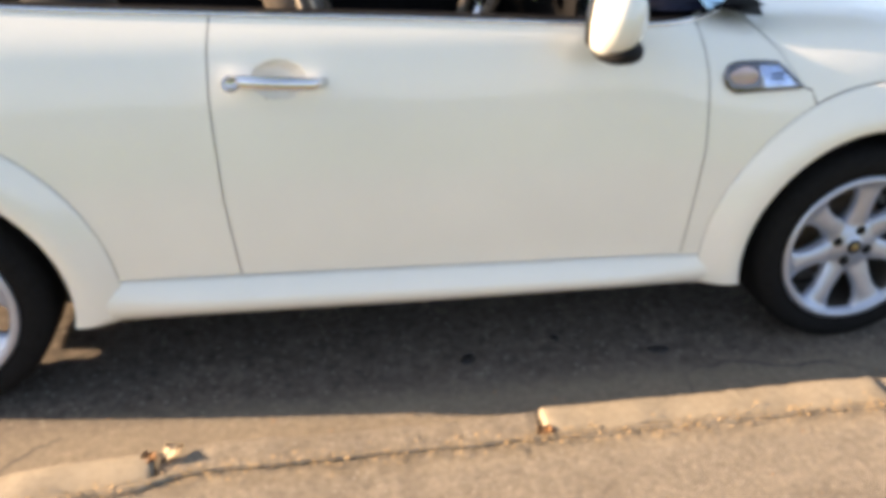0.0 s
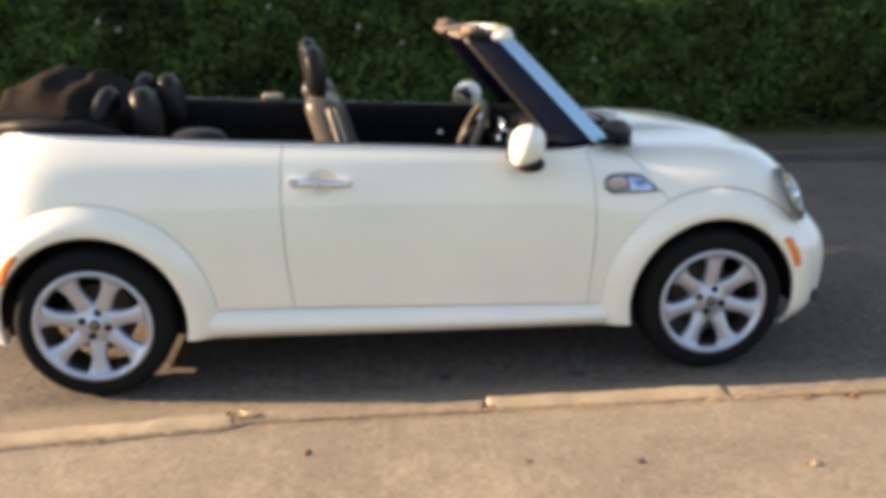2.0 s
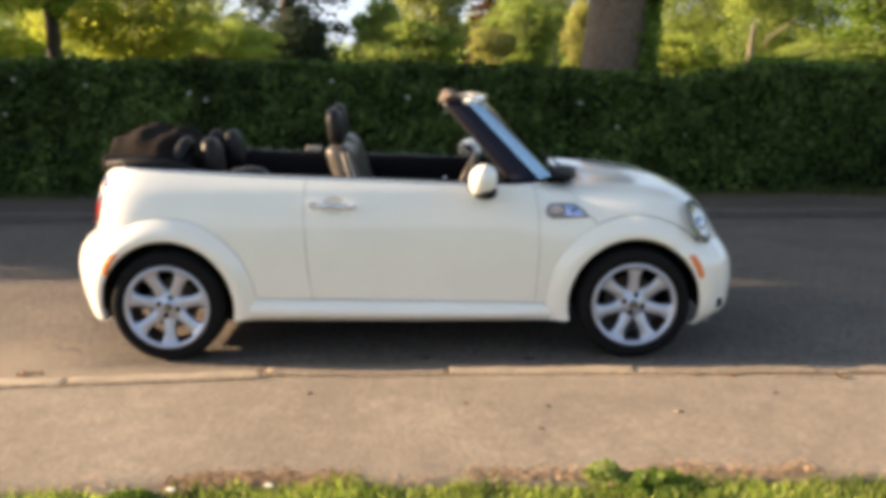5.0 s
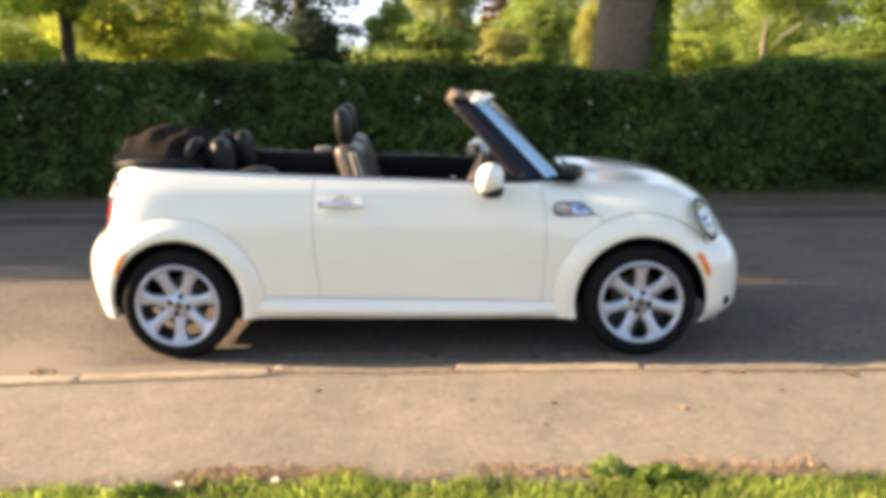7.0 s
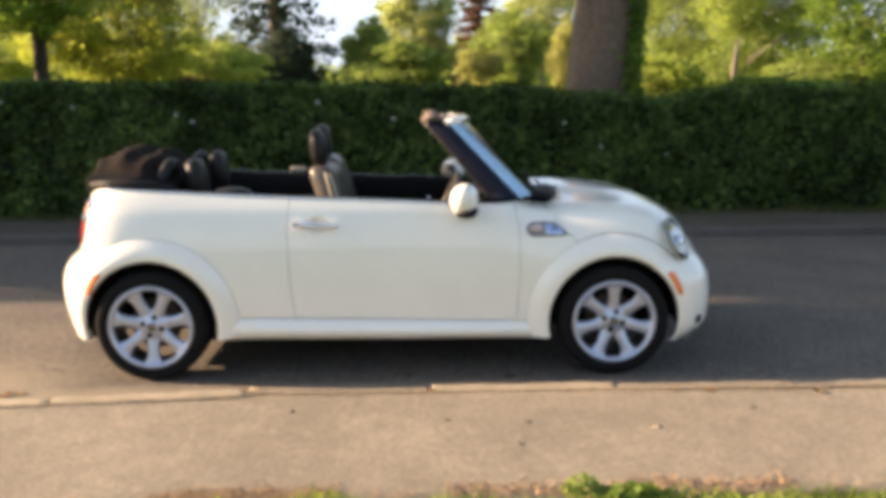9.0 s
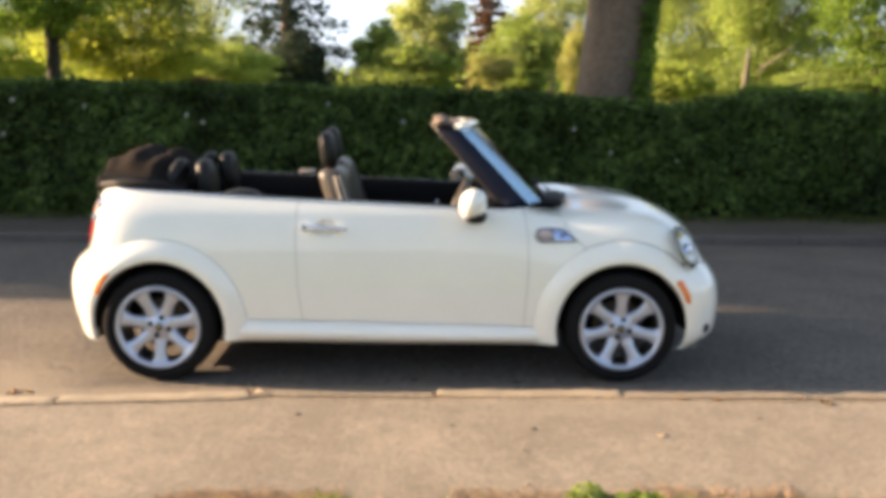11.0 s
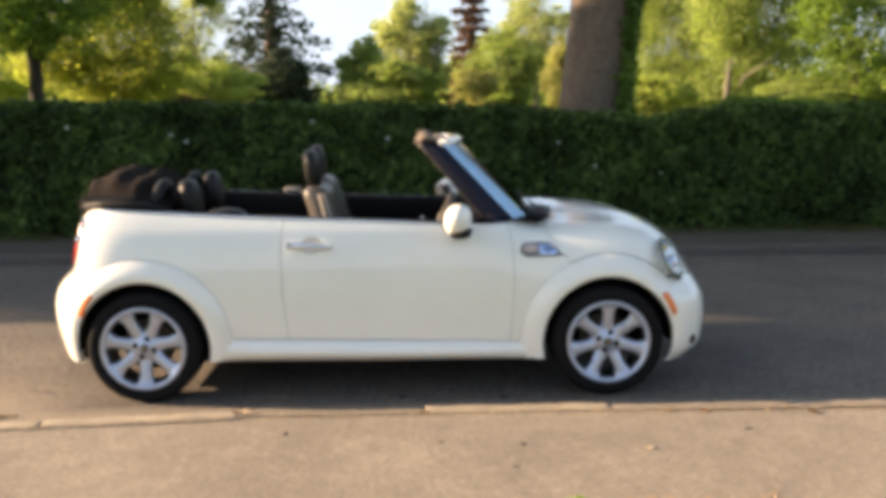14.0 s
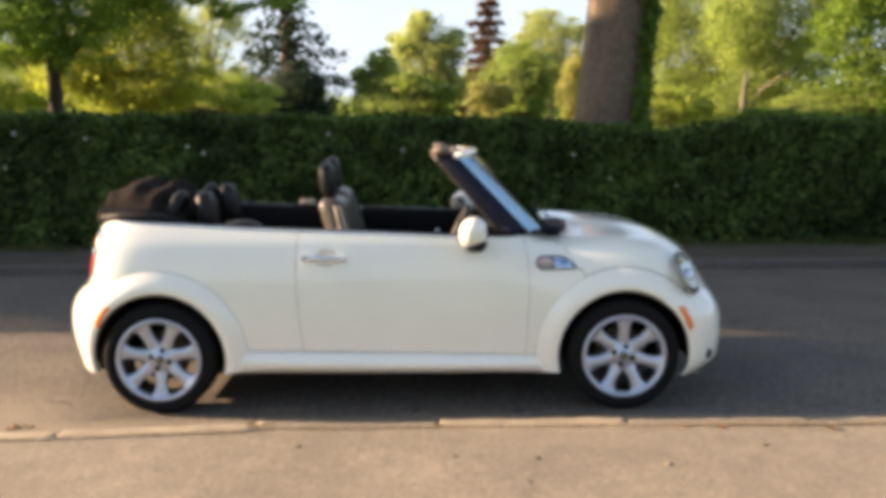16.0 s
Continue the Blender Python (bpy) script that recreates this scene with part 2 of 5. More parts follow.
KERB_PALE = rough_ground("clean_pale_kerb_concrete", [(0.25, (0.235, 0.204, 0.156)), (0.55, (0.315, 0.276, 0.213)), (0.85, (0.385, 0.341, 0.270))],
                         (0.82, 0.81, 0.79), (1.10, 1.08, 1.05), 60.0, 0.003)
CLOD = simple("dirt_clod", (0.085, 0.066, 0.047), 0.95, vary=0.4, scale=60, relief=0.002)
JOINT_DIRT = simple("joint_dirt", (0.205, 0.170, 0.122), 0.95, vary=0.4, scale=40, relief=0.003)
# far kerb: much darker concrete than the near one
KERB_DARK = rough_ground("dark_kerb_concrete", [(0.25, (0.06, 0.055, 0.05)), (0.55, (0.10, 0.09, 0.085)), (0.85, (0.15, 0.14, 0.13))],
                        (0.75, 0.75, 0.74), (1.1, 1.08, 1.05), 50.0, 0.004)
SOIL = rough_ground("verge_soil", [(0.25, (0.045, 0.036, 0.028)), (0.55, (0.08, 0.066, 0.052)), (0.85, (0.13, 0.11, 0.09))],
                    (0.75, 0.75, 0.7), (1.1, 1.1, 1.05), 40.0, 0.01)
TURF = rough_ground("turf", [(0.25, (0.045, 0.065, 0.015)), (0.55, (0.09, 0.12, 0.025)), (0.85, (0.17, 0.19, 0.05))],
                    (0.8, 0.85, 0.8), (1.15, 1.1, 0.95), 30.0, 0.02)
BARK = rough_ground("bark", [(0.25, (0.075, 0.055, 0.038)), (0.55, (0.155, 0.118, 0.085)), (0.85, (0.23, 0.18, 0.135))],
                    (0.8, 0.8, 0.8), (1.1, 1.05, 1.0), 14.0, 0.03)
BLADE = leaf_mat("grass_blades", (0.085, 0.135, 0.026), (0.34, 0.38, 0.115), 0.5, 0.5, (3.5, 0.5, 1.5))
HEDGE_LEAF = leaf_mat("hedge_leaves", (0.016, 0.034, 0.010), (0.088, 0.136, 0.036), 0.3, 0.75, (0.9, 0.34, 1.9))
HEDGE_CORE = simple("hedge_core_dark", (0.012, 0.018, 0.007), 0.9, vary=0.4, scale=25)
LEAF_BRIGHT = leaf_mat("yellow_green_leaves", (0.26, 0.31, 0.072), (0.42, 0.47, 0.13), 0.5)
LEAF_OLIVE = leaf_mat("olive_green_leaves", (0.20, 0.22, 0.042), (0.42, 0.44, 0.095), 0.55)
LEAF_MID = leaf_mat("mid_green_leaves", (0.17, 0.225, 0.065), (0.32, 0.38, 0.115), 0.5)
LEAF_DARK = leaf_mat("dark_green_leaves", (0.085, 0.14, 0.028), (0.20, 0.285, 0.055), 0.55)
LEAF_FIR = leaf_mat("conifer_needles", (0.020, 0.036, 0.024), (0.050, 0.068, 0.040), 0.3)
LEAF_RUSSET = leaf_mat("russet_needles", (0.06, 0.030, 0.018), (0.14, 0.075, 0.040), 0.3)
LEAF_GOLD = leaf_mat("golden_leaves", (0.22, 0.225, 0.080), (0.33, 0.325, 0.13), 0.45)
# pale leaves of far trees, paler still to put distance haze into the colour
LEAF_PALE = leaf_mat("haze_pale_leaves", (0.30, 0.33, 0.16), (0.42, 0.44, 0.22), 0.6)
# darker copy of the grass blades, with the hedge's shade put into its colour
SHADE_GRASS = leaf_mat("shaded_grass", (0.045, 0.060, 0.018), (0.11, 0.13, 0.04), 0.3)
PETAL = simple("white_petals", (0.45, 0.48, 0.42), 0.7, vary=0.2)
DRY_LEAF = simple("dry_leaf", (0.30, 0.16, 0.07), 0.8, vary=0.4, scale=60)
PALE_LEAF = simple("bleached_leaf", (0.62, 0.52, 0.38), 0.8, vary=0.2, scale=60)
DRY_TAN = simple("dry_tan_litter", (0.33, 0.235, 0.125), 0.8, vary=0.35, scale=60)
FRINGE = simple("dead_grass", (0.30, 0.20, 0.115), 0.85, vary=0.35, scale=50)
TAR = simple("dark_oil_stain", (0.018, 0.017, 0.017), 0.6, vary=0.3, scale=40)


# ---------------------------------------------------------------- mesh helpers
def mesh(name, verts, faces, mat, smooth=True):
    me = bpy.data.meshes.new(name)
    me.from_pydata([tuple(v) for v in verts], [], [tuple(f) for f in faces])
    me.materials.append(mat)
    if smooth:
        me.polygons.foreach_set("use_smooth", [True] * len(me.polygons))
    me.update()
    return me


def add(name, data, parent=None, label="", m=None):
    ob = new(name, data)
    if parent is not None:
        ob.parent = parent
    if m is not None:
        ob.matrix_basis = m
    if label:
        tagged(ob, label)
    return ob


def empty(name, at=(0, 0, 0)):
    ob = new(name)
    ob.empty_display_size = 0.1
    ob.location = at
    return ob


def bm_mesh(name, bm, mat, smooth=True):
    me = bpy.data.meshes.new(name)
    bmesh.ops.recalc_face_normals(bm, faces=bm.faces)
    bm.to_mesh(me)
    bm.free()
    me.materials.append(mat)
    if smooth:
        me.polygons.foreach_set("use_smooth", [True] * len(me.polygons))
    return me


def grid_faces(rows, cols, wrap=False):
    out = []
    for i in range(rows - 1):
        for j in range(cols - (0 if wrap else 1)):
            k = (j + 1) % cols
            out.append((i * cols + j, i * cols + k, (i + 1) * cols + k, (i + 1) * cols + j))
    return out


def lathe(profile, n=48, axis="y"):
    """Rows of (radius, along) turned round the axis."""
    v = []
    for r, a in profile:
        for k in range(n):
            t = 2 * math.pi * k / n
            c, s = r * math.cos(t), r * math.sin(t)
            v.append((c, a, s) if axis == "y" else ((c, s, a) if axis == "z" else (a, c, s)))
    return v, grid_faces(len(profile), n, True)


def tube(points, radii, n=10):
    """A round tapered tube along points."""
    v, pts = [], [Vector(p) for p in points]
    if isinstance(radii, (int, float)):
        radii = [radii] * len(pts)
    for i, p in enumerate(pts):
        d = (pts[min(i + 1, len(pts) - 1)] - pts[max(i - 1, 0)]).normalized()
        side = d.cross(Vector((0, 0, 1)) if abs(d.z) < 0.9 else Vector((1, 0, 0))).normalized()
        up = side.cross(d)
        for k in range(n):
            t = 2 * math.pi * k / n
            v.append(p + (side * math.cos(t) + up * math.sin(t)) * radii[i])
    f = grid_faces(len(pts), n, True)
    f += [tuple(range(n))[::-1], tuple(range((len(pts) - 1) * n, len(pts) * n))]
    return v, f


def box_bm(size, at=(0, 0, 0), bevel=0.0, seg=2):
    bm = bmesh.new()
    bmesh.ops.create_cube(bm, size=1.0, matrix=Matrix.Translation(at) @ Matrix.Diagonal((*size, 1)))
    if bevel:
        bmesh.ops.bevel(bm, geom=bm.edges[:], offset=bevel, segments=seg, affect="EDGES", profile=0.6)
    return bm


def ball_bm(radii, at=(0, 0, 0), sub=3, power=1.0):
    bm = bmesh.new()
    bmesh.ops.create_icosphere(bm, subdivisions=sub, radius=1.0)
    for v in bm.verts:
        if power != 1.0:
            v.co = Vector([math.copysign(abs(c) ** power, c) for c in v.co])
        v.co = Vector((v.co.x * radii[0] + at[0], v.co.y * radii[1] + at[1], v.co.z * radii[2] + at[2]))
    return bm


def interp(x, table):
    return float(np.interp(x, [a for a, b in table], [b for a, b in table]))


def smooth(x, a, b):
    t = min(1, max(0, (x - a) / (b - a)))
    return t * t * (3 - 2 * t)


# ---------------------------------------------------------------- ground, road, kerbs
KERB_Y0, KERB_Y1 = -1.065, -1.175          # road side and pavement side of the near kerb
PAVE_Z, VERGE_Y = 0.05, -2.29


def strip(name, x0, x1, y0, y1, z, mat, nx, ny, wob=0.0, edge=None, depth=0.12):
    """A slab of ground with a slightly uneven top and closed sides."""
    v = []
    for i in range(nx):
        x = x0 + (x1 - x0) * i / (nx - 1)
        for j in range(ny):
            y = y0 + (y1 - y0) * j / (ny - 1)
            if edge and j == 0:
                y += edge(x)
            v.append((x, y, z + wob * noise.noise((x * 0.8, y * 1.3, 3.1)) + wob * 0.4 * noise.noise((x * 4, y * 4, 7.7))))
    f = grid_faces(nx, ny)
    f = [q[::-1] for q in f]
    n = len(v)
    ring = [i * ny for i in range(nx)] + [(nx - 1) * ny + j for j in range(1, ny)] + \
           [i * ny + ny - 1 for i in range(nx - 2, -1, -1)] + [j for j in range(ny - 2, 0, -1)]
    for k in ring:
        v.append((v[k][0], v[k][1], z - depth))
    for a in range(len(ring)):
        b = (a + 1) % len(ring)
        f.append((ring[a], ring[b], n + b, n + a))
    bm = bmesh.new()
    vs = [bm.verts.new(p) for p in v]
    for q in f:
        bm.faces.new([vs[i] for i in q])
    return new(name, bm_mesh(name, bm, mat))


def ragged(x):
    return 0.024 * max(-3.0, min(3.0, x)) + 0.07 * noise.noise((x * 0.9, 0.3, 1.0)) + 0.045 * noise.noise((x * 4.0, 0.7, 2.0)) + 0.02 * noise.noise((x * 11.0, 0.2, 4.0))


bm = bmesh.new()
bmesh.ops.create_grid(bm, x_segments=40, y_segments=40, size=900)
for v in bm.verts:
    v.co.z = -0.06
tagged(new("ground", bm_mesh("ground", bm, TURF)), "wide flat parkland turf reaching to the horizon", "ground", kind="structure")
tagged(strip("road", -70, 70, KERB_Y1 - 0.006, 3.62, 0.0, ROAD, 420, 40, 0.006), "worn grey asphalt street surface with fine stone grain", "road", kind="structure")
tagged(strip("pavement", -70, 70, VERGE_Y - 0.02, KERB_Y1 - 0.012, PAVE_Z, PAVE, 420, 14, 0.006, ragged), "weathered light brown asphalt footpath", "pavement", kind="structure")
tagged(strip("grass_verge", -70, 70, -30.0, VERGE_Y + 0.25, PAVE_Z - 0.012, TURF, 300, 30, 0.02), "sunlit green lawn beside the footpath", "lawn", kind="structure")
tagged(strip("far_verge", -70, 70, 3.80, 6.6, 0.07, SOIL, 300, 20, 0.02), "bare shaded soil strip under the hedge", "verge", kind="structure")

# ---------------------------------------------------------------- hedge and leaves
def leaves(points, normals, size, mat, name, spread=0.9, shape=1.6, seed=1):
    """One mesh of small pointed leaves at the given points, each turned at random about its own way."""
    rng = np.random.default_rng(seed)
    n = len(points)
    p = np.asarray(points, float)
    d = np.asarray(normals, float) + rng.normal(0, spread, (n, 3))
    d /= np.linalg.norm(d, axis=1)[:, None] + 1e-9
    h = rng.normal(0, 1, (n, 3))
    a = np.cross(d, h)
    a /= np.linalg.norm(a, axis=1)[:, None] + 1e-9
    b = np.cross(d, a)
    s = (size * rng.uniform(0.6, 1.35, n))[:, None]
    bend = d * s * 0.25
    v = np.stack([p - a * s * shape * 0.5, p + b * s * 0.5 + bend * 0.4, p + a * s * shape * 0.5 - bend, p - b * s * 0.5 + bend * 0.4], 1).reshape(-1, 3)
    me = bpy.data.meshes.new(name)
    me.vertices.add(4 * n)
    me.vertices.foreach_set("co", v.ravel())
    me.loops.add(4 * n)
    me.loops.foreach_set("vertex_index", np.arange(4 * n))
    me.polygons.add(n)
    me.polygons.foreach_set("loop_start", np.arange(n) * 4)
    me.materials.append(mat)
    me.update(calc_edges=True)
    me.validate()
    return me


def hedge_top(x):
    return interp(x, [(-40, 1.67), (-6, 1.68), (-3, 1.62), (-1, 1.60), (1.5, 1.54), (2.3, 1.475), (2.8, 1.42), (3.2, 1.39), (3.7, 1.46), (4.4, 1.545), (6, 1.53), (40, 1.55)]) \
        + 0.035 * noise.noise((x * 1.7, 0.2, 5.0)) + 0.02 * noise.noise((x * 6, 2.2, 5.0))


def hedge_face(x, z):
    return 5.05 + 0.12 * noise.noise((x * 1.1, z * 1.6, 0.5)) + 0.13 * noise.noise((x * 3.0, z * 3.4, 4.5)) + 0.06 * noise.noise((x * 8.0, z * 8.0, 2.5)) + 0.10 * (z / 1.7) + 0.12 * max(0, 0.4 - z)


def make_hedge():
    h = empty("hedge", (0, 5.6, 0.07))
    v, cols = [], []
    xs = np.linspace(-26, 24, 260)
    for x in xs:
        top = hedge_top(x) - 0.05
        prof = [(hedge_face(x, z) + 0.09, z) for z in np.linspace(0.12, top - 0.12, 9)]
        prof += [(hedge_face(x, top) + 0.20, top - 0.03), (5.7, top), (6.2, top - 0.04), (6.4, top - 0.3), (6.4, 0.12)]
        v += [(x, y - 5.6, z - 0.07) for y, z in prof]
    # near-black filler sheet that closes the hedge behind its leaves
    add("dark_core", mesh("dark_core", v, grid_faces(len(xs), 14), HEDGE_CORE), h)
    rng = np.random.default_rng(5)
    pts, nor = [], []
    for k in range(52000):
        near = k < 42000
        x = rng.uniform(-7.5, 9.5) if near else rng.uniform(-26, 24)
        top = hedge_top(x)
        if rng.random() < 0.80:
            z = 0.10 + (top - 0.10) * rng.random() ** 0.9
            y = hedge_face(x, z) + rng.exponential(0.05) - 0.02
            nn = (0, -1, 0.35)
        else:
            y = rng.uniform(5.1, 6.4)
            z = top + rng.normal(0, 0.03)
            nn = (0, -0.3, 1)
        pts.append((x, y - 5.6, z - 0.07))
        nor.append(nn)
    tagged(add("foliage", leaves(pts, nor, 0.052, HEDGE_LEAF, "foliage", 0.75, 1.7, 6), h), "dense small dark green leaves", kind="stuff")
    tagged(h, "clipped dark green privet hedge standing in shade", "hedge")
    return h


make_hedge()
# ---------------------------------------------------------------- the car: one shape, cut into panels
HUB_X, HUB_Z, ARCH_R, RING_R = 1.2335, 0.300, 0.350, 0.466
def rounded(table, times=3):
    """The table as a smooth curve: corners cut again and again, ends kept."""
    p = np.array(table, float)
    for _ in range(times):
        a, b = p[:-1], p[1:]
        p = np.concatenate([p[:1], np.stack([a * 0.75 + b * 0.25, a * 0.25 + b * 0.75], 1).reshape(-1, 2), p[-1:]])
    return np.ascontiguousarray(p[:, 0]), np.ascontiguousarray(p[:, 1])


NOSE = rounded([(0.10, 1.77), (0.14, 1.81), (0.18, 1.835), (0.25, 1.862), (0.32, 1.872), (0.40, 1.876), (0.47, 1.872), (0.555, 1.846), (0.635, 1.800), (0.70, 1.760), (0.764, 1.718),
                (0.812, 1.675), (0.86, 1.612), (0.89, 1.55), (0.916, 1.48), (0.936, 1.41), (0.953, 1.33), (0.967, 1.23), (0.980, 1.10), (0.993, 0.96), (1.03, 0.91)])
TAIL = rounded([(0.15, -1.74), (0.20, -1.775), (0.285, -1.805), (0.365, -1.822), (0.445, -1.832), (0.525, -1.83), (0.60, -1.805), (0.65, -1.76), (0.685, -1.705), (0.753, -1.70),
                (0.846, -1.688), (0.953, -1.665), (1.00, -1.645), (1.03, -1.61), (1.045, -1.58)])
W_DOOR = rounded([(0.10, 0.755), (0.20, 0.772), (0.31, 0.781), (0.45, 0.793), (0.58, 0.795), (0.70, 0.787), (0.80, 0.771), (0.87, 0.752), (0.91, 0.736), (0.945, 0.715), (0.985, 0.688), (1.01, 0.667), (1.03, 0.630), (1.045, 0.55)])
W_BONNET = rounded([(0.10, 0.765), (0.20, 0.78), (0.45, 0.798), (0.60, 0.797), (0.70, 0.784), (0.78, 0.760), (0.84, 0.722), (0.88, 0.668), (0.905, 0.605), (0.925, 0.525), (0.942, 0.425), (0.955, 0.335), (0.967, 0.26), (0.977, 0.185), (0.983, 0.11), (0.987, 0.02)])
BELT = rounded([(-1.60, 1.018), (-1.37, 1.008), (-1.077, 0.993), (-0.786, 0.977), (-0.493, 0.965), (-0.2, 0.954), (0.096, 0.942), (0.392, 0.928), (0.54, 0.922), (0.70, 0.920), (0.86, 0.927)])


def curve(x, table):
    return float(np.interp(x, *table))


def half_width(x, z):
    """Half the car's width at x and height z: door flanks, rounded into nose and tail."""
    w = curve(z, W_DOOR) * (1 - smooth(x, 0.55, 0.98)) + curve(z, W_BONNET) * smooth(x, 0.55, 0.98)
    if x > 0.9:
        q = (x - 0.9) / max(0.02, curve(z, NOSE) - 0.9)
        square = 5.5 + 4.0 * smooth(z, 0.16, 0.26) * (1 - smooth(z, 0.50, 0.64))     # the bumper's corners are squarer than the bonnet's
        w *= max(0.0, 1 - q ** square) ** (1 / 2.5) if q < 1 else 0.0
    if x < -0.9:
        q = (x + 0.9) / (curve(z, TAIL) + 0.9)
        w *= max(0.0, 1 - q ** 8.5) ** (1 / 2.6) if q < 1 else 0.0
    return w


def top_z(x):
    """The height at which the bonnet or the tail closes over the middle."""
    lo, hi = 0.45, 1.045
    if half_width(x, hi) > 0.03:
        return hi
    for _ in range(30):
        m = (lo + hi) / 2
        lo, hi = (m, hi) if half_width(x, m) > 0.012 else (lo, m)
    return lo


def low_z(x):
    z = interp(x, [(-1.83, 0.30), (-1.70, 0.222), (-1.5, 0.225), (-0.86, 0.235), (0.86, 0.215), (1.50, 0.175), (1.60, 0.160), (1.68, 0.145), (1.76, 0.165), (1.82, 0.215), (1.865, 0.32)])
    while half_width(x, z) < 0.01 and z < 0.6:
        z += 0.01
    return z


def section(x, z0, z1, n):
    """Evenly spaced points (half width, z) up the flank at x."""
    zs = np.concatenate([np.linspace(z0, z0 + (z1 - z0) * 0.85, 40), np.linspace(z0 + (z1 - z0) * 0.85, z1, 60)[1:]])
    ws = np.array([half_width(x, z) for z in zs])
    d = np.concatenate([[0], np.cumsum(np.hypot(np.diff(ws), np.diff(zs)))])
    t = np.linspace(0, d[-1], n)
    return list(zip(np.interp(t, d, ws), np.interp(t, d, zs)))


def panel(xs, z0, z1, n, side, arch=None, shift=0.0, skew=None):
    """A skin panel over the stations xs, between heights z0(x) and z1(x), cut out round a wheel."""
    v = []
    for x in xs:
        for k, (w, z) in enumerate(section(x, z0(x), z1(x), n)):
            xx = x
            if skew:
                xx = x + skew(x, z)
                w = half_width(xx, z)
            v.append(Vector((xx, side * (w + shift), z)))
    f = grid_faces(len(xs), n)
    if arch is not None:
        cx, r = arch
        keep = [q for q in f if math.hypot(sum(v[i].x for i in q) / 4 - cx, sum(v[i].z for i in q) / 4 - HUB_Z) > r]
        used = {}
        for q in keep:
            for a, b in zip(q, q[1:] + q[:1]):
                used[frozenset((a, b))] = used.get(frozenset((a, b)), 0) + 1
        for e, c in used.items():
            if c == 1:
                for i in e:
                    d = math.hypot(v[i].x - cx, v[i].z - HUB_Z)
                    if abs(d - r) < 0.035 and v[i].z > 0.235:
                        nx, nz = cx + (v[i].x - cx) * r / d, HUB_Z + (v[i].z - HUB_Z) * r / d
                        v[i] = Vector((nx, side * (half_width(nx, nz) + shift), nz))
        f = keep
    return v, f


def belt(x):
    return curve(x, BELT)


def door_rear(z):
    return interp(z, [(0.30, -0.464), (0.33, -0.468), (0.54, -0.491), (0.78, -0.501), (0.90, -0.497), (0.98, -0.485)])


def door_front(z):
    return interp(z, [(0.30, 0.708), (0.33, 0.712), (0.62, 0.731), (0.80, 0.725), (0.92, 0.706), (0.98, 0.70)])


def bonnet_line(x):
    ring = HUB_Z + math.sqrt(max(0.0, 0.47 ** 2 - (x - HUB_X) ** 2))
    z = interp(x, [(0.80, 0.935), (0.86, 0.925), (0.93, 0.85), (0.985, 0.765), (1.02, 0.755)]) if x < 1.02 else max(ring, interp(x, [(1.02, 0.60), (1.6, 0.64), (1.86, 0.60)]))
    return min(z, top_z(x) - 0.012)


GAP = 0.0017
SEAM = simple("painted_door_seam", (0.36, 0.35, 0.32), 0.6, vary=0.1)


def sill_top(x):
    """Where the sill meets the door: the line falls towards the front."""
    return 0.321 - 0.022 * x


DISH = (-0.340, 0.831, 0.066, 0.045)       # the finger dish in the door: centre and half sizes


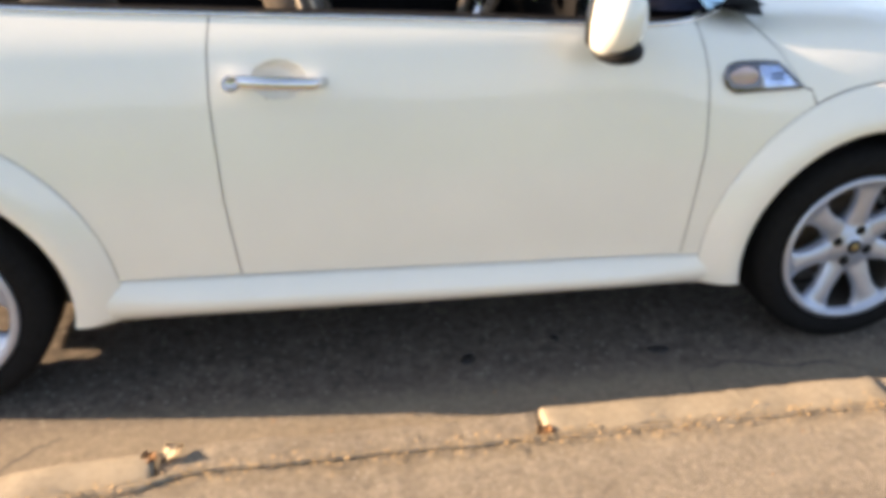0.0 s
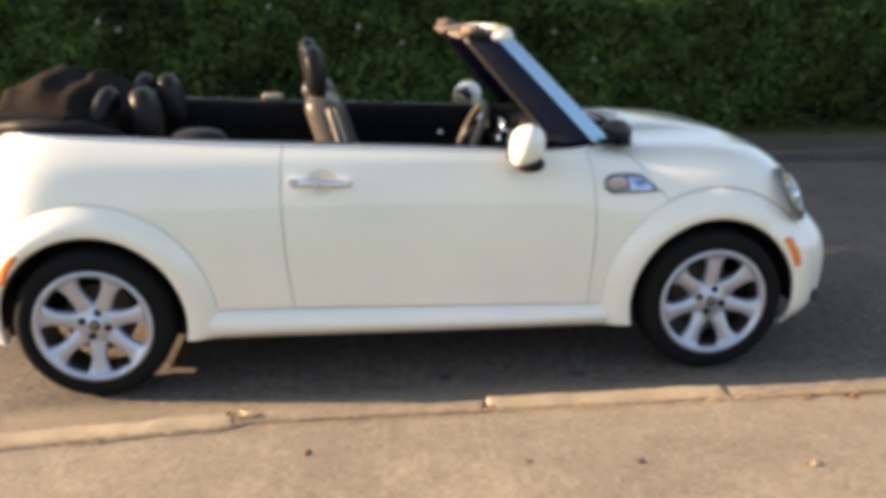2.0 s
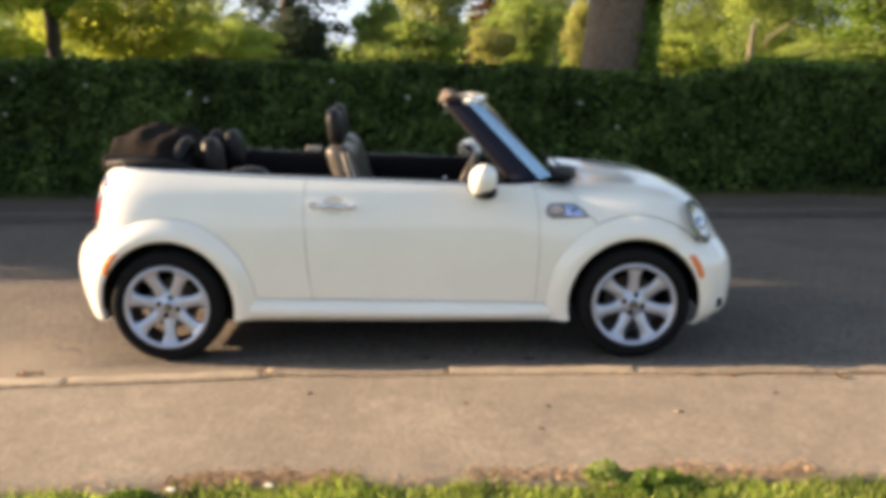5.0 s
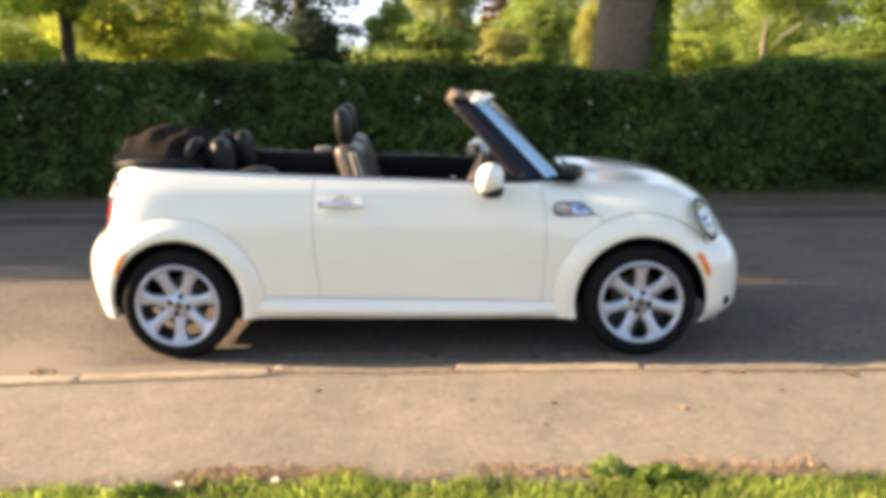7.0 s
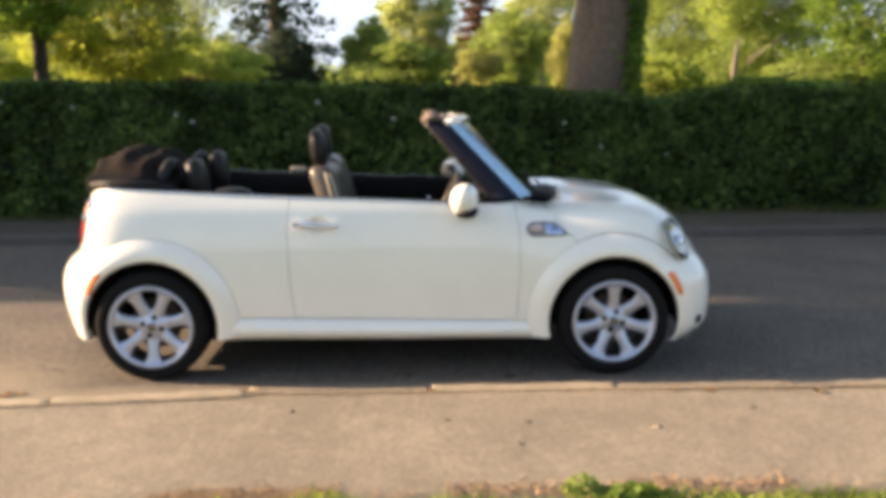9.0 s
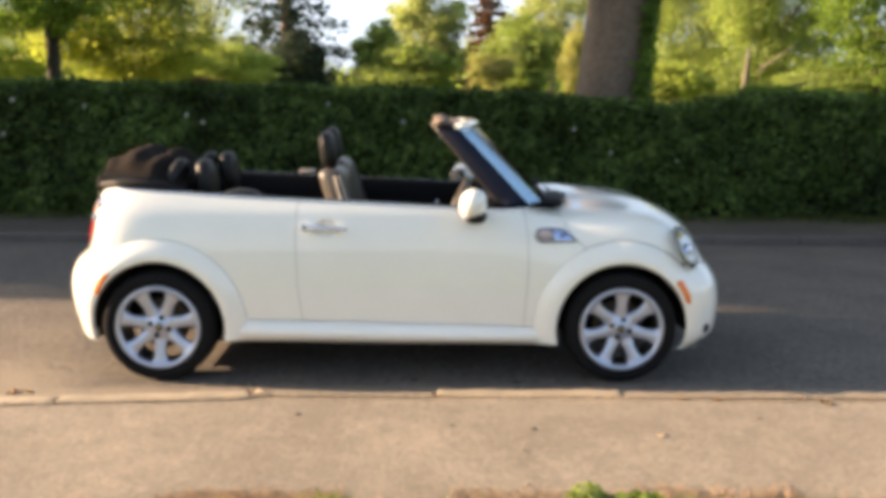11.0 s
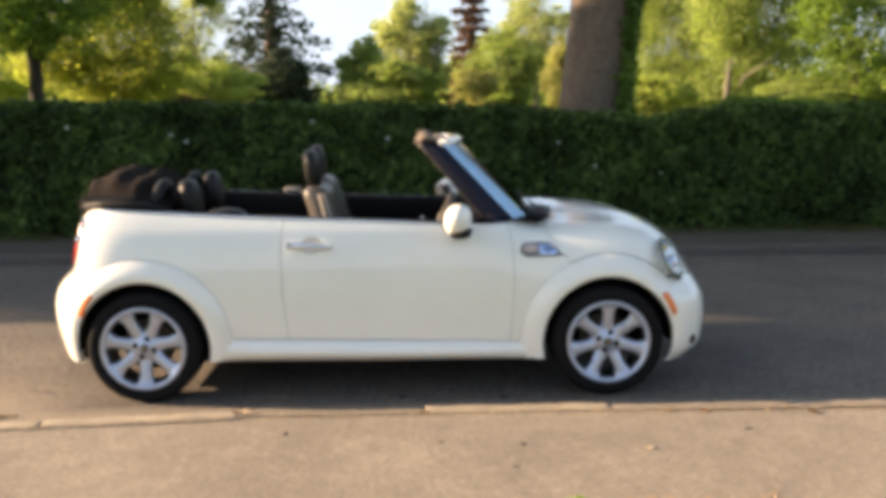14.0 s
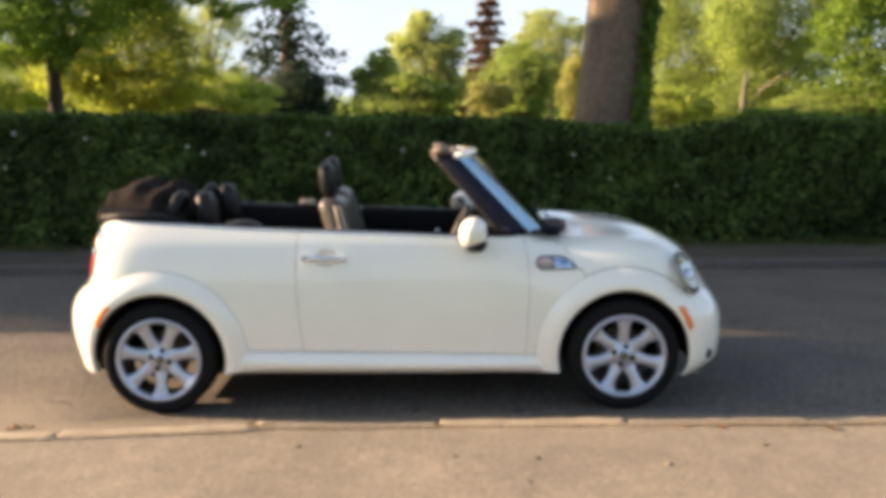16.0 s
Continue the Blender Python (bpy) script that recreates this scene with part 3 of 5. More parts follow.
def make_car():
    car = empty("convertible_car")
    tagged(car, "cream white convertible car, roof folded down, parked at the kerb", "car")
    for s in (-1, 1):
        # door
        v, rows, cols = [], 60, 72
        for i in range(cols):
            a = i / (cols - 1)
            for j in range(rows):
                b = j / (rows - 1)
                xm = door_rear(0.6) * (1 - a) + door_front(0.6) * a
                z0 = sill_top(xm) + 0.004
                z = z0 + (belt(xm) - z0) * b
                x = (door_rear(z) + GAP) * (1 - a) + (door_front(z) - GAP) * a
                q = math.hypot((x - DISH[0]) / DISH[2], (z - DISH[1]) / DISH[3])
                if 0.7 < q < 1.15:            # the skin ends on the rim of the finger dish
                    x, z = DISH[0] + (x - DISH[0]) / q, DISH[1] + (z - DISH[1]) / q
                v.append((x, s * half_width(x, z), z))
        f = [q for q in grid_faces(cols, rows) if math.hypot((sum(v[i][0] for i in q) / 4 - DISH[0]) / DISH[2], (sum(v[i][2] for i in q) / 4 - DISH[1]) / DISH[3]) > 0.93]
        door = add("door", mesh("door", v, f, PAINT), car, "cream white door skin")
        make_handle(door, s)
        make_mirror(door, s)
        # rear quarter
        xs = np.concatenate([-1.831 + 0.25 * (1 - np.cos(np.linspace(0.0, math.pi / 2, 26))), np.linspace(-1.57, door_rear(0.6) - GAP, 62)])

        def lean(x, z):
            return (door_rear(z) - door_rear(0.6)) * smooth(x, -0.80, door_rear(0.6) - GAP)
        v, f = panel(xs, low_z, lambda x: min(belt(x), top_z(x)), 44, s, (-HUB_X, 0.45), 0.0, lean)
        f = [q for q in f if not (v[q[0]].x > -0.86 and max(v[i].z for i in q) < sill_top(v[q[0]].x) + 0.012)]
        add("rear_quarter_panel", mesh("rear_quarter_panel", v, f, PAINT), car)
        # front wing, below the bonnet's edge
        xs = np.concatenate([np.linspace(door_front(0.6) + GAP, 1.60, 66), 1.856 - 0.25 * (1 - np.cos(np.linspace(math.pi / 2 - 0.25, 0.0, 26)))])

        def lean_f(x, z):
            return (door_front(z) - door_front(0.6)) * (1 - smooth(x, door_front(0.6) + GAP, 0.90))
        v, f = panel(xs, low_z, lambda x: bonnet_line(x) - 0.002, 36, s, (HUB_X, 0.45), 0.0, lean_f)
        f = [q for q in f if not (v[q[0]].x < 0.88 and max(v[i].z for i in q) < sill_top(v[q[0]].x) + 0.012)]
        add("front_wing", mesh("front_wing", v, f, PAINT), car)
        # flared wheel arches
        for cx, a0, a1, nm in ((-HUB_X, -14, 194, "rear"), (HUB_X, -28, 194, "front")):
            v, n = [], 64
            prof = [(ARCH_R + 0.012, -0.045), (ARCH_R + 0.004, -0.01), (ARCH_R, 0.016), (ARCH_R + 0.003, 0.026), (ARCH_R + 0.012, 0.031), (0.385, 0.031), (0.405, 0.028), (0.425, 0.021), (0.445, 0.012), (0.458, 0.006), (RING_R, 0.003), (RING_R + 0.003, -0.008)]
            for i in range(n):
                a = radians(a0 + (a1 - a0) * i / (n - 1))
                for r, out in prof:
                    lo = (0.172 if math.cos(a) > 0 else 0.212) if cx > 0 else 0.222
                    x, z = cx + r * math.cos(a), max(lo, HUB_Z + r * math.sin(a))
                    v.append((x, s * (half_width(x, max(z, 0.14)) + out * (0.55 if nm == "front" and math.cos(a) > 0.55 else 1.0)), z))
            add("wheel_arch", mesh("wheel_arch", v, grid_faces(n, len(prof)), PAINT), car)
            pts = []
            for i in range(48):
                a = radians(6 + 150 * i / 47) if cx < 0 else radians(40 + 140 * i / 47)
                x, z = cx + (RING_R + 0.002) * math.cos(a), HUB_Z + (RING_R + 0.002) * math.sin(a)
                pts.append((x, s * half_width(x, z), z))
            add("flare_seam", mesh("flare_seam", *tube(pts, 0.0017 if cx < 0 else 0.0012, 6), SEAM), car, "thin grey seam round the wheel flare")
            # dark liner inside the arch
            v, f = [], []
            for i in range(40):
                a = radians(-4 + 188 * i / 39)
                for y in (0.775, 0.70, 0.55, 0.42):
                    v.append((cx + 0.352 * math.cos(a), s * y, HUB_Z + 0.352 * math.sin(a)))
            f = grid_faces(40, 4)
            k = len(v)
            v.append((cx, s * 0.42, HUB_Z))
            f += [(i * 4 + 3, i * 4 + 7, k) for i in range(39)]
            add("arch_liner", mesh("arch_liner", v, f, BLACK_PLASTIC), car, "black plastic liner")
        # sill
        prof = [(z, y - 0.020) for z, y in ((0.205, 0.72), (0.203, 0.785), (0.214, 0.803), (0.226, 0.820), (0.242, 0.834), (0.256, 0.838), (0.270, 0.834), (0.290, 0.818), (0.304, 0.805), (0.312, 0.797), (0.312, 0.76))]
        v = []
        xs = np.linspace(-0.868, 0.872, 40)
        for x in xs:
            pinch = 1 - 0.6 * smooth(x, 0.5, 0.86) - 0.5 * (1 - smooth(x, -0.86, -0.55))
            low = 0.203 + 0.010 * (1 - smooth(x, -0.87, 0.2))
            for z, y in prof:
                v.append((x, s * (0.777 + (y - 0.777) * (pinch if y > 0.777 else 1)), low + (z - 0.203) / 0.109 * (sill_top(x) - low)))
        add("sill", mesh("sill", v, grid_faces(40, len(prof)), PAINT), car)
        # chrome strip along the belt
        pts = [(x, s * (half_width(x, belt(x)) - 0.004), belt(x) + 0.004) for x in np.linspace(-1.50, 0.80, 60)]
        v, f = tube(pts, 0.0065, 8)
        add("belt_trim", mesh("belt_trim", v, f, CHROME), car, "thin chrome strip")
        # rounded inner edge and trim panel below it
        v, xs = [], np.linspace(-1.46, 0.84, 50)
        for x in xs:
            w, z = half_width(x, belt(x)), belt(x)
            for y, zz in ((w - 0.006, z + 0.002), (w - 0.03, z + 0.012), (w - 0.07, z + 0.008), (w - 0.095, z - 0.02), (w - 0.10, z - 0.10), (w - 0.085, z - 0.22), (w - 0.10, z - 0.40), (w - 0.13, 0.33)):
                v.append((x, s * y, zz))
        add("inner_trim_panel", mesh("inner_trim_panel", v, grid_faces(50, 8), TRIM_BLACK), car, "black inner trim")
        # inner skin behind the shut lines
        v, xs = [], np.linspace(-0.78, 0.86, 30)
        for x in xs:
            for z in np.linspace(0.25, belt(x) - 0.01, 12):
                v.append((x, s * (half_width(x, z) - 0.016), z))
        add("inner_skin", mesh("inner_skin", [(a, b + s * (0.004 if math.hypot((a - DISH[0]) / 0.16, (c - DISH[1]) / 0.13) > 1 else -0.03), c) for a, b, c in v], grid_faces(30, 12), SEAM), car)
    # bonnet, over the whole width
    xs = np.concatenate([np.linspace(0.862, 1.60, 50), 1.853 - 0.24 * (1 - np.cos(np.linspace(math.pi / 2, 0.10, 22)))])
    v, n = [], 34
    for x in xs:
        z1 = min(top_z(x), top_z(0.975))
        half = section(x, bonnet_line(x) + 0.002, z1, n)
        if x < 0.975:      # the rear edge keeps the crown of the part before it
            crown = section(0.975, bonnet_line(x) + 0.002, z1, n)
            half = [(a[0] + (b[0] - a[0]) * smooth(k / (n - 1), 0.0, 0.35), b[1] + (a[1] - b[1]) * (1 - smooth(k / (n - 1), 0.0, 0.35))) for k, (a, b) in enumerate(zip(half, crown))]
        row = [(x, -w, z) for w, z in half] + [(x, w, z) for w, z in half[::-1]]
        dip = 0.013 * smooth(x, 0.90, 1.00) * (1 - smooth(x, 1.30, 1.52))      # the middle stands proud of the sides
        v += [(a, b, c - dip * smooth(abs(b), 0.27, 0.36) * (1 - smooth(abs(b), 0.42, 0.60))) for a, b, c in row]
    add("bonnet", mesh("bonnet", v, grid_faces(len(xs), 2 * n), PAINT), car)
    # rear deck and tail between the quarters
    xs = np.linspace(-1.575, -1.42, 12)
    v = []
    for x in xs:
        z1 = min(belt(x), top_z(x))
        w = half_width(x, z1)
        for k in range(25):
            y = -w + 2 * w * k / 24
            v.append((x, y, z1 + 0.012 * (1 - (2 * k / 24 - 1) ** 4)))
    add("boot_lid", mesh("boot_lid", v, grid_faces(12, 25), PAINT), car)
    make_floor(car)
    make_wheels(car)
    make_screen(car)
    make_lights(car)
    make_interior(car)
    make_details(car)
    return car


def make_handle(door, s):
    y = half_width(-0.35, 0.835)
    pts = [(-0.444, s * (y + 0.010), 0.836), (-0.424, s * (y + 0.028), 0.836), (-0.344, s * (y + 0.036), 0.832), (-0.264, s * (y + 0.028), 0.826), (-0.234, s * (y + 0.006), 0.823)]
    v, f = tube(pts, [0.014, 0.0165, 0.017, 0.016, 0.012], 14)
    add("door_handle", mesh("door_handle", v, f, CHROME), door, "chrome grab handle")
    v, rows, n = [], 7, 28
    for i in range(rows):        # the finger dish, hollowed out of the skin
        q = i / (rows - 1)
        for k in range(n):
            a = 2 * math.pi * k / n
            x, z = DISH[0] + 1.02 * DISH[2] * q * math.cos(a), DISH[1] + 1.02 * DISH[3] * q * math.sin(a)
            v.append((x, s * (half_width(x, z) - 0.030 * (1 - q ** 3) - 0.0015), z))
    add("handle_dish", mesh("handle_dish", v, grid_faces(rows, n, True), PAINT), door, "rounded finger dish behind the handle")
    v, f = lathe([(0.0, 0.004), (0.008, 0.0035), (0.015, 0.0), (0.019, -0.005), (0.019, -0.02)], 20)
    ob = add("key_lock", mesh("key_lock", [(a, -s * b, c) for a, b, c in v], f, CHROME), door, "round chrome key lock")
    ob.location = (-0.447, s * (y + 0.026), 0.837)


def make_mirror(door, s):
    bm = ball_bm((0.070, 0.082, 0.082), (0, 0, 0), 4, 0.95)
    for v in bm.verts:
        if v.co.x < -0.052:
            v.co.x = -0.052 - (v.co.x + 0.052) * 0.1
        v.co.z += 0.012 * (v.co.x / 0.085)
    turn = Matrix.Rotation(radians(50) if s > 0 else radians(-28), 4, "Z")
    bm.transform(turn)
    shell = add("wing_mirror", bm_mesh("wing_mirror", bm, PAINT), door, "cream white mirror shell")
    shell.location = (0.428, s * 0.858, 0.970)
    bm = ball_bm((0.058, 0.070, 0.032), (0.012, -s * 0.008, -0.068), 3, 0.9)
    add("mirror_base", bm_mesh("mirror_base", bm, BLACK_PLASTIC), shell, "black plastic underside")
    v, f = tube([(0.02, -s * 0.02, -0.07), (0.045, -s * 0.09, -0.072), (0.06, -s * 0.15, -0.078)], [0.03, 0.026, 0.03], 12)
    add("mirror_arm", mesh("mirror_arm", v, f, BLACK_PLASTIC), shell)
    bm = ball_bm((0.008, 0.068, 0.062), (-0.056, 0, 0), 3, 0.85)
    bm.transform(turn)
    add("mirror_pane", bm_mesh("mirror_pane", bm, MIRROR_GLASS), shell, "mirror glass")


def make_floor(car):
    bm = box_bm((3.1, 1.05, 0.06), (0.0, 0, 0.24), 0.02)
    bmesh.ops.create_cube(bm, size=1.0, matrix=Matrix.Translation((0, 0, 0.26)) @ Matrix.Diagonal((1.7, 1.5, 0.07, 1)))
    add("underbody", bm_mesh("underbody", bm, BLACK_PLASTIC, False), car)
    # unseen blocks added behind the bumper trim the sun on the road, with a slot for one streak
    bm = bmesh.new()
    for y0, y1, z0 in ((-0.60, -0.525, 0.192), (-0.525, -0.475, 0.258), (-0.475, 0.60, 0.192)):
        bmesh.ops.create_cube(bm, size=1.0, matrix=Matrix.Translation((-1.625, (y0 + y1) / 2, (z0 + 0.36) / 2)) @ Matrix.Diagonal((0.06, y1 - y0, 0.36 - z0, 1)))
    add("rear_sun_blocker", bm_mesh("rear_sun_blocker", bm, BLACK_PLASTIC), car, "unseen black blocks added to trim the sun under the tail")


def make_wheels(car):
    face_p = [(0.199, -0.012), (0.202, 0.004), (0.210, 0.011), (0.221, 0.012), (0.2255, 0.004), (0.222, -0.012)]
    tyre_p = [(0.215, -0.006), (0.226, 0.006), (0.245, 0.013), (0.268, 0.014), (0.285, 0.006), (0.294, -0.010), (0.2985, -0.03), (0.300, -0.06), (0.300, -0.14), (0.2985, -0.17), (0.292, -0.192), (0.27, -0.205), (0.215, -0.20)]
    for cx, s, turn in ((-HUB_X, -1, -90.0), (HUB_X, -1, 90.0), (-HUB_X, 1, 20.0), (HUB_X, 1, 10.0)):
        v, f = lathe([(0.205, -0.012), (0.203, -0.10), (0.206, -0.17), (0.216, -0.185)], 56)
        w = add("wheel", mesh("wheel", v, f, ALLOY_SHADED), car, "seven-spoke silver alloy wheel with black tyre")
        w.location = (cx, s * 0.803, HUB_Z - 0.003)
        if s == -1:
            w.rotation_euler = (0, 0, math.pi)
        v, f = lathe(face_p, 56)
        add("rim", mesh("rim", v, f, ALLOY), w, "silver rim edge")
        v, f = lathe(tyre_p, 64)
        add("tyre", mesh("tyre", v, f, TYRE), w, "black rubber tyre")
        # brake disc and dark back
        v, f = lathe([(0.0, -0.09), (0.07, -0.085), (0.072, -0.10), (0.135, -0.10), (0.138, -0.108)], 40)
        add("brake_disc", mesh("brake_disc", v, f, RUST), w, "dull brown brake disc")
        v, f = lathe([(0.0, -0.15), (0.115, -0.15)], 32)
        add("back_plate", mesh("back_plate", v, f, BLACK_PLASTIC), w)
        # spokes
        for k in range(7):
            a = radians(turn + k * 360 / 7) if s == 1 else radians(180 - turn + k * 360 / 7)
            vv = []
            rows = [(0.045, 0.037, -0.026, 0.045), (0.078, 0.034, -0.018, 0.040), (0.11, 0.0275, -0.011, 0.034), (0.15, 0.0275, -0.005, 0.030), (0.180, 0.036, -0.001, 0.028), (0.203, 0.060, 0.001, 0.022)]
            for r, hw, yo, th in rows:
                for q, dy in ((-1, -th), (-1.0, -0.006), (-0.72, 0.0), (0.0, 0.004), (0.72, 0.0), (1.0, -0.006), (1, -th)):
                    vv.append((r * math.cos(a) - q * hw * math.sin(a), yo + dy, r * math.sin(a) + q * hw * math.cos(a)))
            ff = grid_faces(6, 7) + [tuple(range(7)), tuple(range(35, 42))[::-1]]
            add("spoke", mesh("spoke", vv, ff, ALLOY), w)
        v, f = lathe([(0.0, -0.012), (0.026, -0.012), (0.029, -0.016), (0.036, -0.020), (0.072, -0.022), (0.080, -0.04)], 32)
        hub = add("hub", mesh("hub", v, f, ALLOY), w)
        v, f = lathe([(0.0, -0.009), (0.010, -0.009), (0.014, -0.006), (0.019, -0.007), (0.022, -0.014)], 24)
        cap = add("hub_cap", mesh("hub_cap", v, f, BLACK_PLASTIC), w, "small dark round hub cap")
        v, f = lathe([(0.0, -0.003), (0.010, -0.0035), (0.013, -0.008)], 20)
        add("hub_badge", mesh("hub_badge", v, f, GOLD), cap, "dull gold badge")
        for k in range(4):
            a = radians((17 if s == -1 else 40) + 90 * k)
            v, f = lathe([(0.0, -0.014), (0.011, -0.014), (0.015, -0.018), (0.015, -0.045)], 12)
            b = add("wheel_bolt", mesh("wheel_bolt", v, f, BLACK_PLASTIC), w)
            b.location = (0.050 * math.cos(a), 0, 0.050 * math.sin(a))


def make_screen(car):
    def edge(t, s):
        """A point of the windscreen's side edge, from its foot (0) to the header (1)."""
        return Vector((0.792 - 0.388 * t - 0.03 * t * (1 - t), s * (0.645 - 0.095 * t), 0.945 + 0.408 * t + 0.03 * t * (1 - t)))
    for s in (-1, 1):
        v, n = [], 14
        for i in range(n):
            t = i / (n - 1)
            p = edge(t, s)
            back = 0.20 * (1 - t) + 0.165 * t
            for dx, dy in ((0.004, -0.02), (-0.028, 0.010), (-back * 0.6, 0.020), (-back, 0.010), (-back, -0.03), (-back * 0.4, -0.05), (0.0, -0.04)):
                v.append((p.x + dx, p.y + s * dy, p.z - 0.0))
        f = grid_faces(n, 7, True) + [tuple(range(7)), tuple(range((n - 1) * 7, n * 7))[::-1]]
        pil = add("windscreen_pillar", mesh("windscreen_pillar", v, f, GLOSS_BLACK), car, "black windscreen pillar")
        pts = []
        for i in range(n):
            t = i / (n - 1)
            p = edge(t, s)
            pts.append((p.x - (0.20 * (1 - t) + 0.165 * t) - 0.004, p.y - s * 0.008, p.z))
        add("pillar_trim", mesh("pillar_trim", *tube(pts, 0.012, 8), PILLAR_TRIM), pil, "grey-brown inner pillar trim")
        v = []
        for i in range(n):
            t = i / (n - 1)
            p = edge(t, s)
            wide = 0.068 - 0.010 * t
            for q in range(7):
                a = radians(-8 + 98 * q / 6)
                v.append((p.x - 0.030 + wide * math.cos(a) * 0.9 - 0.02, p.y + s * (-0.034 + 0.052 * math.sin(a)), p.z + 0.020 * math.cos(a)))
        # only the near edge carries the painted sky reflection; the far one is black
        add("glass_edge", mesh("glass_edge", v, grid_faces(n, 7), PILLAR_EDGE if s < 0 else GLOSS_BLACK), pil, "curved windscreen glass edge")
    # glass, bowed forward in the middle
    v, n, m = [], 12, 20
    for i in range(n):
        t = i / (n - 1)
        for j in range(m):
            u = 2 * j / (m - 1) - 1
            p = edge(t, 1)
            v.append((p.x + 0.004 + 0.085 * (1 - u * u) * (1 - 0.35 * t), u * (p.y - 0.004), p.z + 0.006 + 0.012 * (1 - u * u) * t))
    pane = add("windscreen", mesh("windscreen", v, grid_faces(n, m), SCREEN), car, "clear raked windscreen glass")
    so = pane.modifiers.new("thick", "SOLIDIFY")
    so.thickness = 0.005
    # header rail
    v, m = [], 24
    for j in range(m):
        u = 2 * j / (m - 1) - 1
        p = edge(1, 1)
        x0 = p.x + 0.12 * (1 - u * u) * 0.65
        z0 = p.z + 0.012 * (1 - u * u)
        for dx, dz in ((0.018, 0.0), (0.006, 0.014), (-0.030, 0.022), (-0.062, 0.018), (-0.074, 0.004), (-0.062, -0.012), (-0.02, -0.020)):
            v.append((x0 + dx, u * (p.y + 0.018), z0 + dz))
    f = grid_faces(m, 7, True) + [tuple(range(7))[::-1], tuple(range((m - 1) * 7, m * 7))]
    add("windscreen_header", mesh("windscreen_header", v, f, PAINT), car, "cream white header rail")
    for s in (-1, 1):
        bm = box_bm((0.16, 0.40, 0.018), (0, 0, 0), 0.008)
        vis = add("sun_visor", bm_mesh("sun_visor", bm, VISOR), car, "brown padded sun visor")
        vis.location, vis.rotation_euler = (0.290, s * 0.32, 1.362), (0, radians(-6), 0)
        bm = ball_bm((0.05, 0.07, 0.022), (0, 0, 0), 2)
        lug = add("header_latch", bm_mesh("header_latch", bm, VISOR), car)
        lug.location = (0.270, s * 0.50, 1.380)
    bm = ball_bm((0.02, 0.11, 0.035), (0, 0, 0), 3, 0.8)
    rv = add("rear_view_mirror", bm_mesh("rear_view_mirror", bm, BLACK_PLASTIC), car, "black inside mirror")
    rv.location = (0.44, 0, 1.30)
    # black cowl at the foot of the glass, with wipers
    v, m = [], 20
    for j in range(m):
        u = 2 * j / (m - 1) - 1
        x0 = 0.792 + 0.12 * (1 - u * u)
        for dx, z in ((-0.10, 0.945), (-0.01, 0.958), (0.05, 0.968 - 0.035 * u * u), (0.10, 0.978 - 0.05 * u * u)):
            v.append((x0 + dx, u * 0.67, z))
    add("cowl", mesh("cowl", v, grid_faces(m, 4), BLACK_PLASTIC), car, "black plastic cowl")
    for y in (-0.42, 0.12):
        v, f = tube([(0.905, y, 0.968), (0.900, y + 0.22, 0.982), (0.890, y + 0.45, 0.984)], 0.007, 8)
        add("wiper", mesh("wiper", v, f, BLACK_PLASTIC), car)
    bm = ball_bm((0.066, 0.09, 0.050), (0.902, -0.43, 0.953), 3)
    add("washer_hinge_cover", bm_mesh("washer_hinge_cover", bm, PILLAR_TRIM), car)


def on_skin(x, z, s, out):
    """A frame on the skin: origin on the flank, local y outward."""
    e = 0.01
    w = half_width(x, z)
    tx = Vector((2 * e, s * (half_width(x + e, z) - half_width(x - e, z)), 0)).normalized()
    tz = Vector((0, s * (half_width(x, z + e) - half_width(x, z - e)), 2 * e)).normalized()
    nrm = tz.cross(tx) if s > 0 else tx.cross(tz)
    nrm.normalize()
    nrm = nrm if nrm.y * s > 0 else -nrm
    m = Matrix((tx, nrm, tx.cross(nrm) if tx.cross(nrm).z > 0 else -tx.cross(nrm))).transposed().to_4x4()
    m.translation = Vector((x, s * w, z)) + nrm * out
    return m


def skin_patch(outline, s, out, inset=0.006):
    """A raised plate on the flank with the given outline of (x, z), its rim turned in."""
    cx = sum(p[0] for p in outline) / len(outline)
    cz = sum(p[1] for p in outline) / len(outline)
    v, n = [], len(outline)
    for k, o in ((1.0, -0.004), (1.0, out), (0.88, out + 0.002), (0.5, out + 0.004)):
        for x, z in outline:
            a, b = cx + (x - cx) * k, cz + (z - cz) * k
            v.append((a, s * (half_width(a, b) + o), b))
    v.append((cx, s * (half_width(cx, cz) + out + 0.004), cz))
    f = grid_faces(4, n, True) + [(3 * n + i, 3 * n + (i + 1) % n, 4 * n) for i in range(n)]
    return v, f


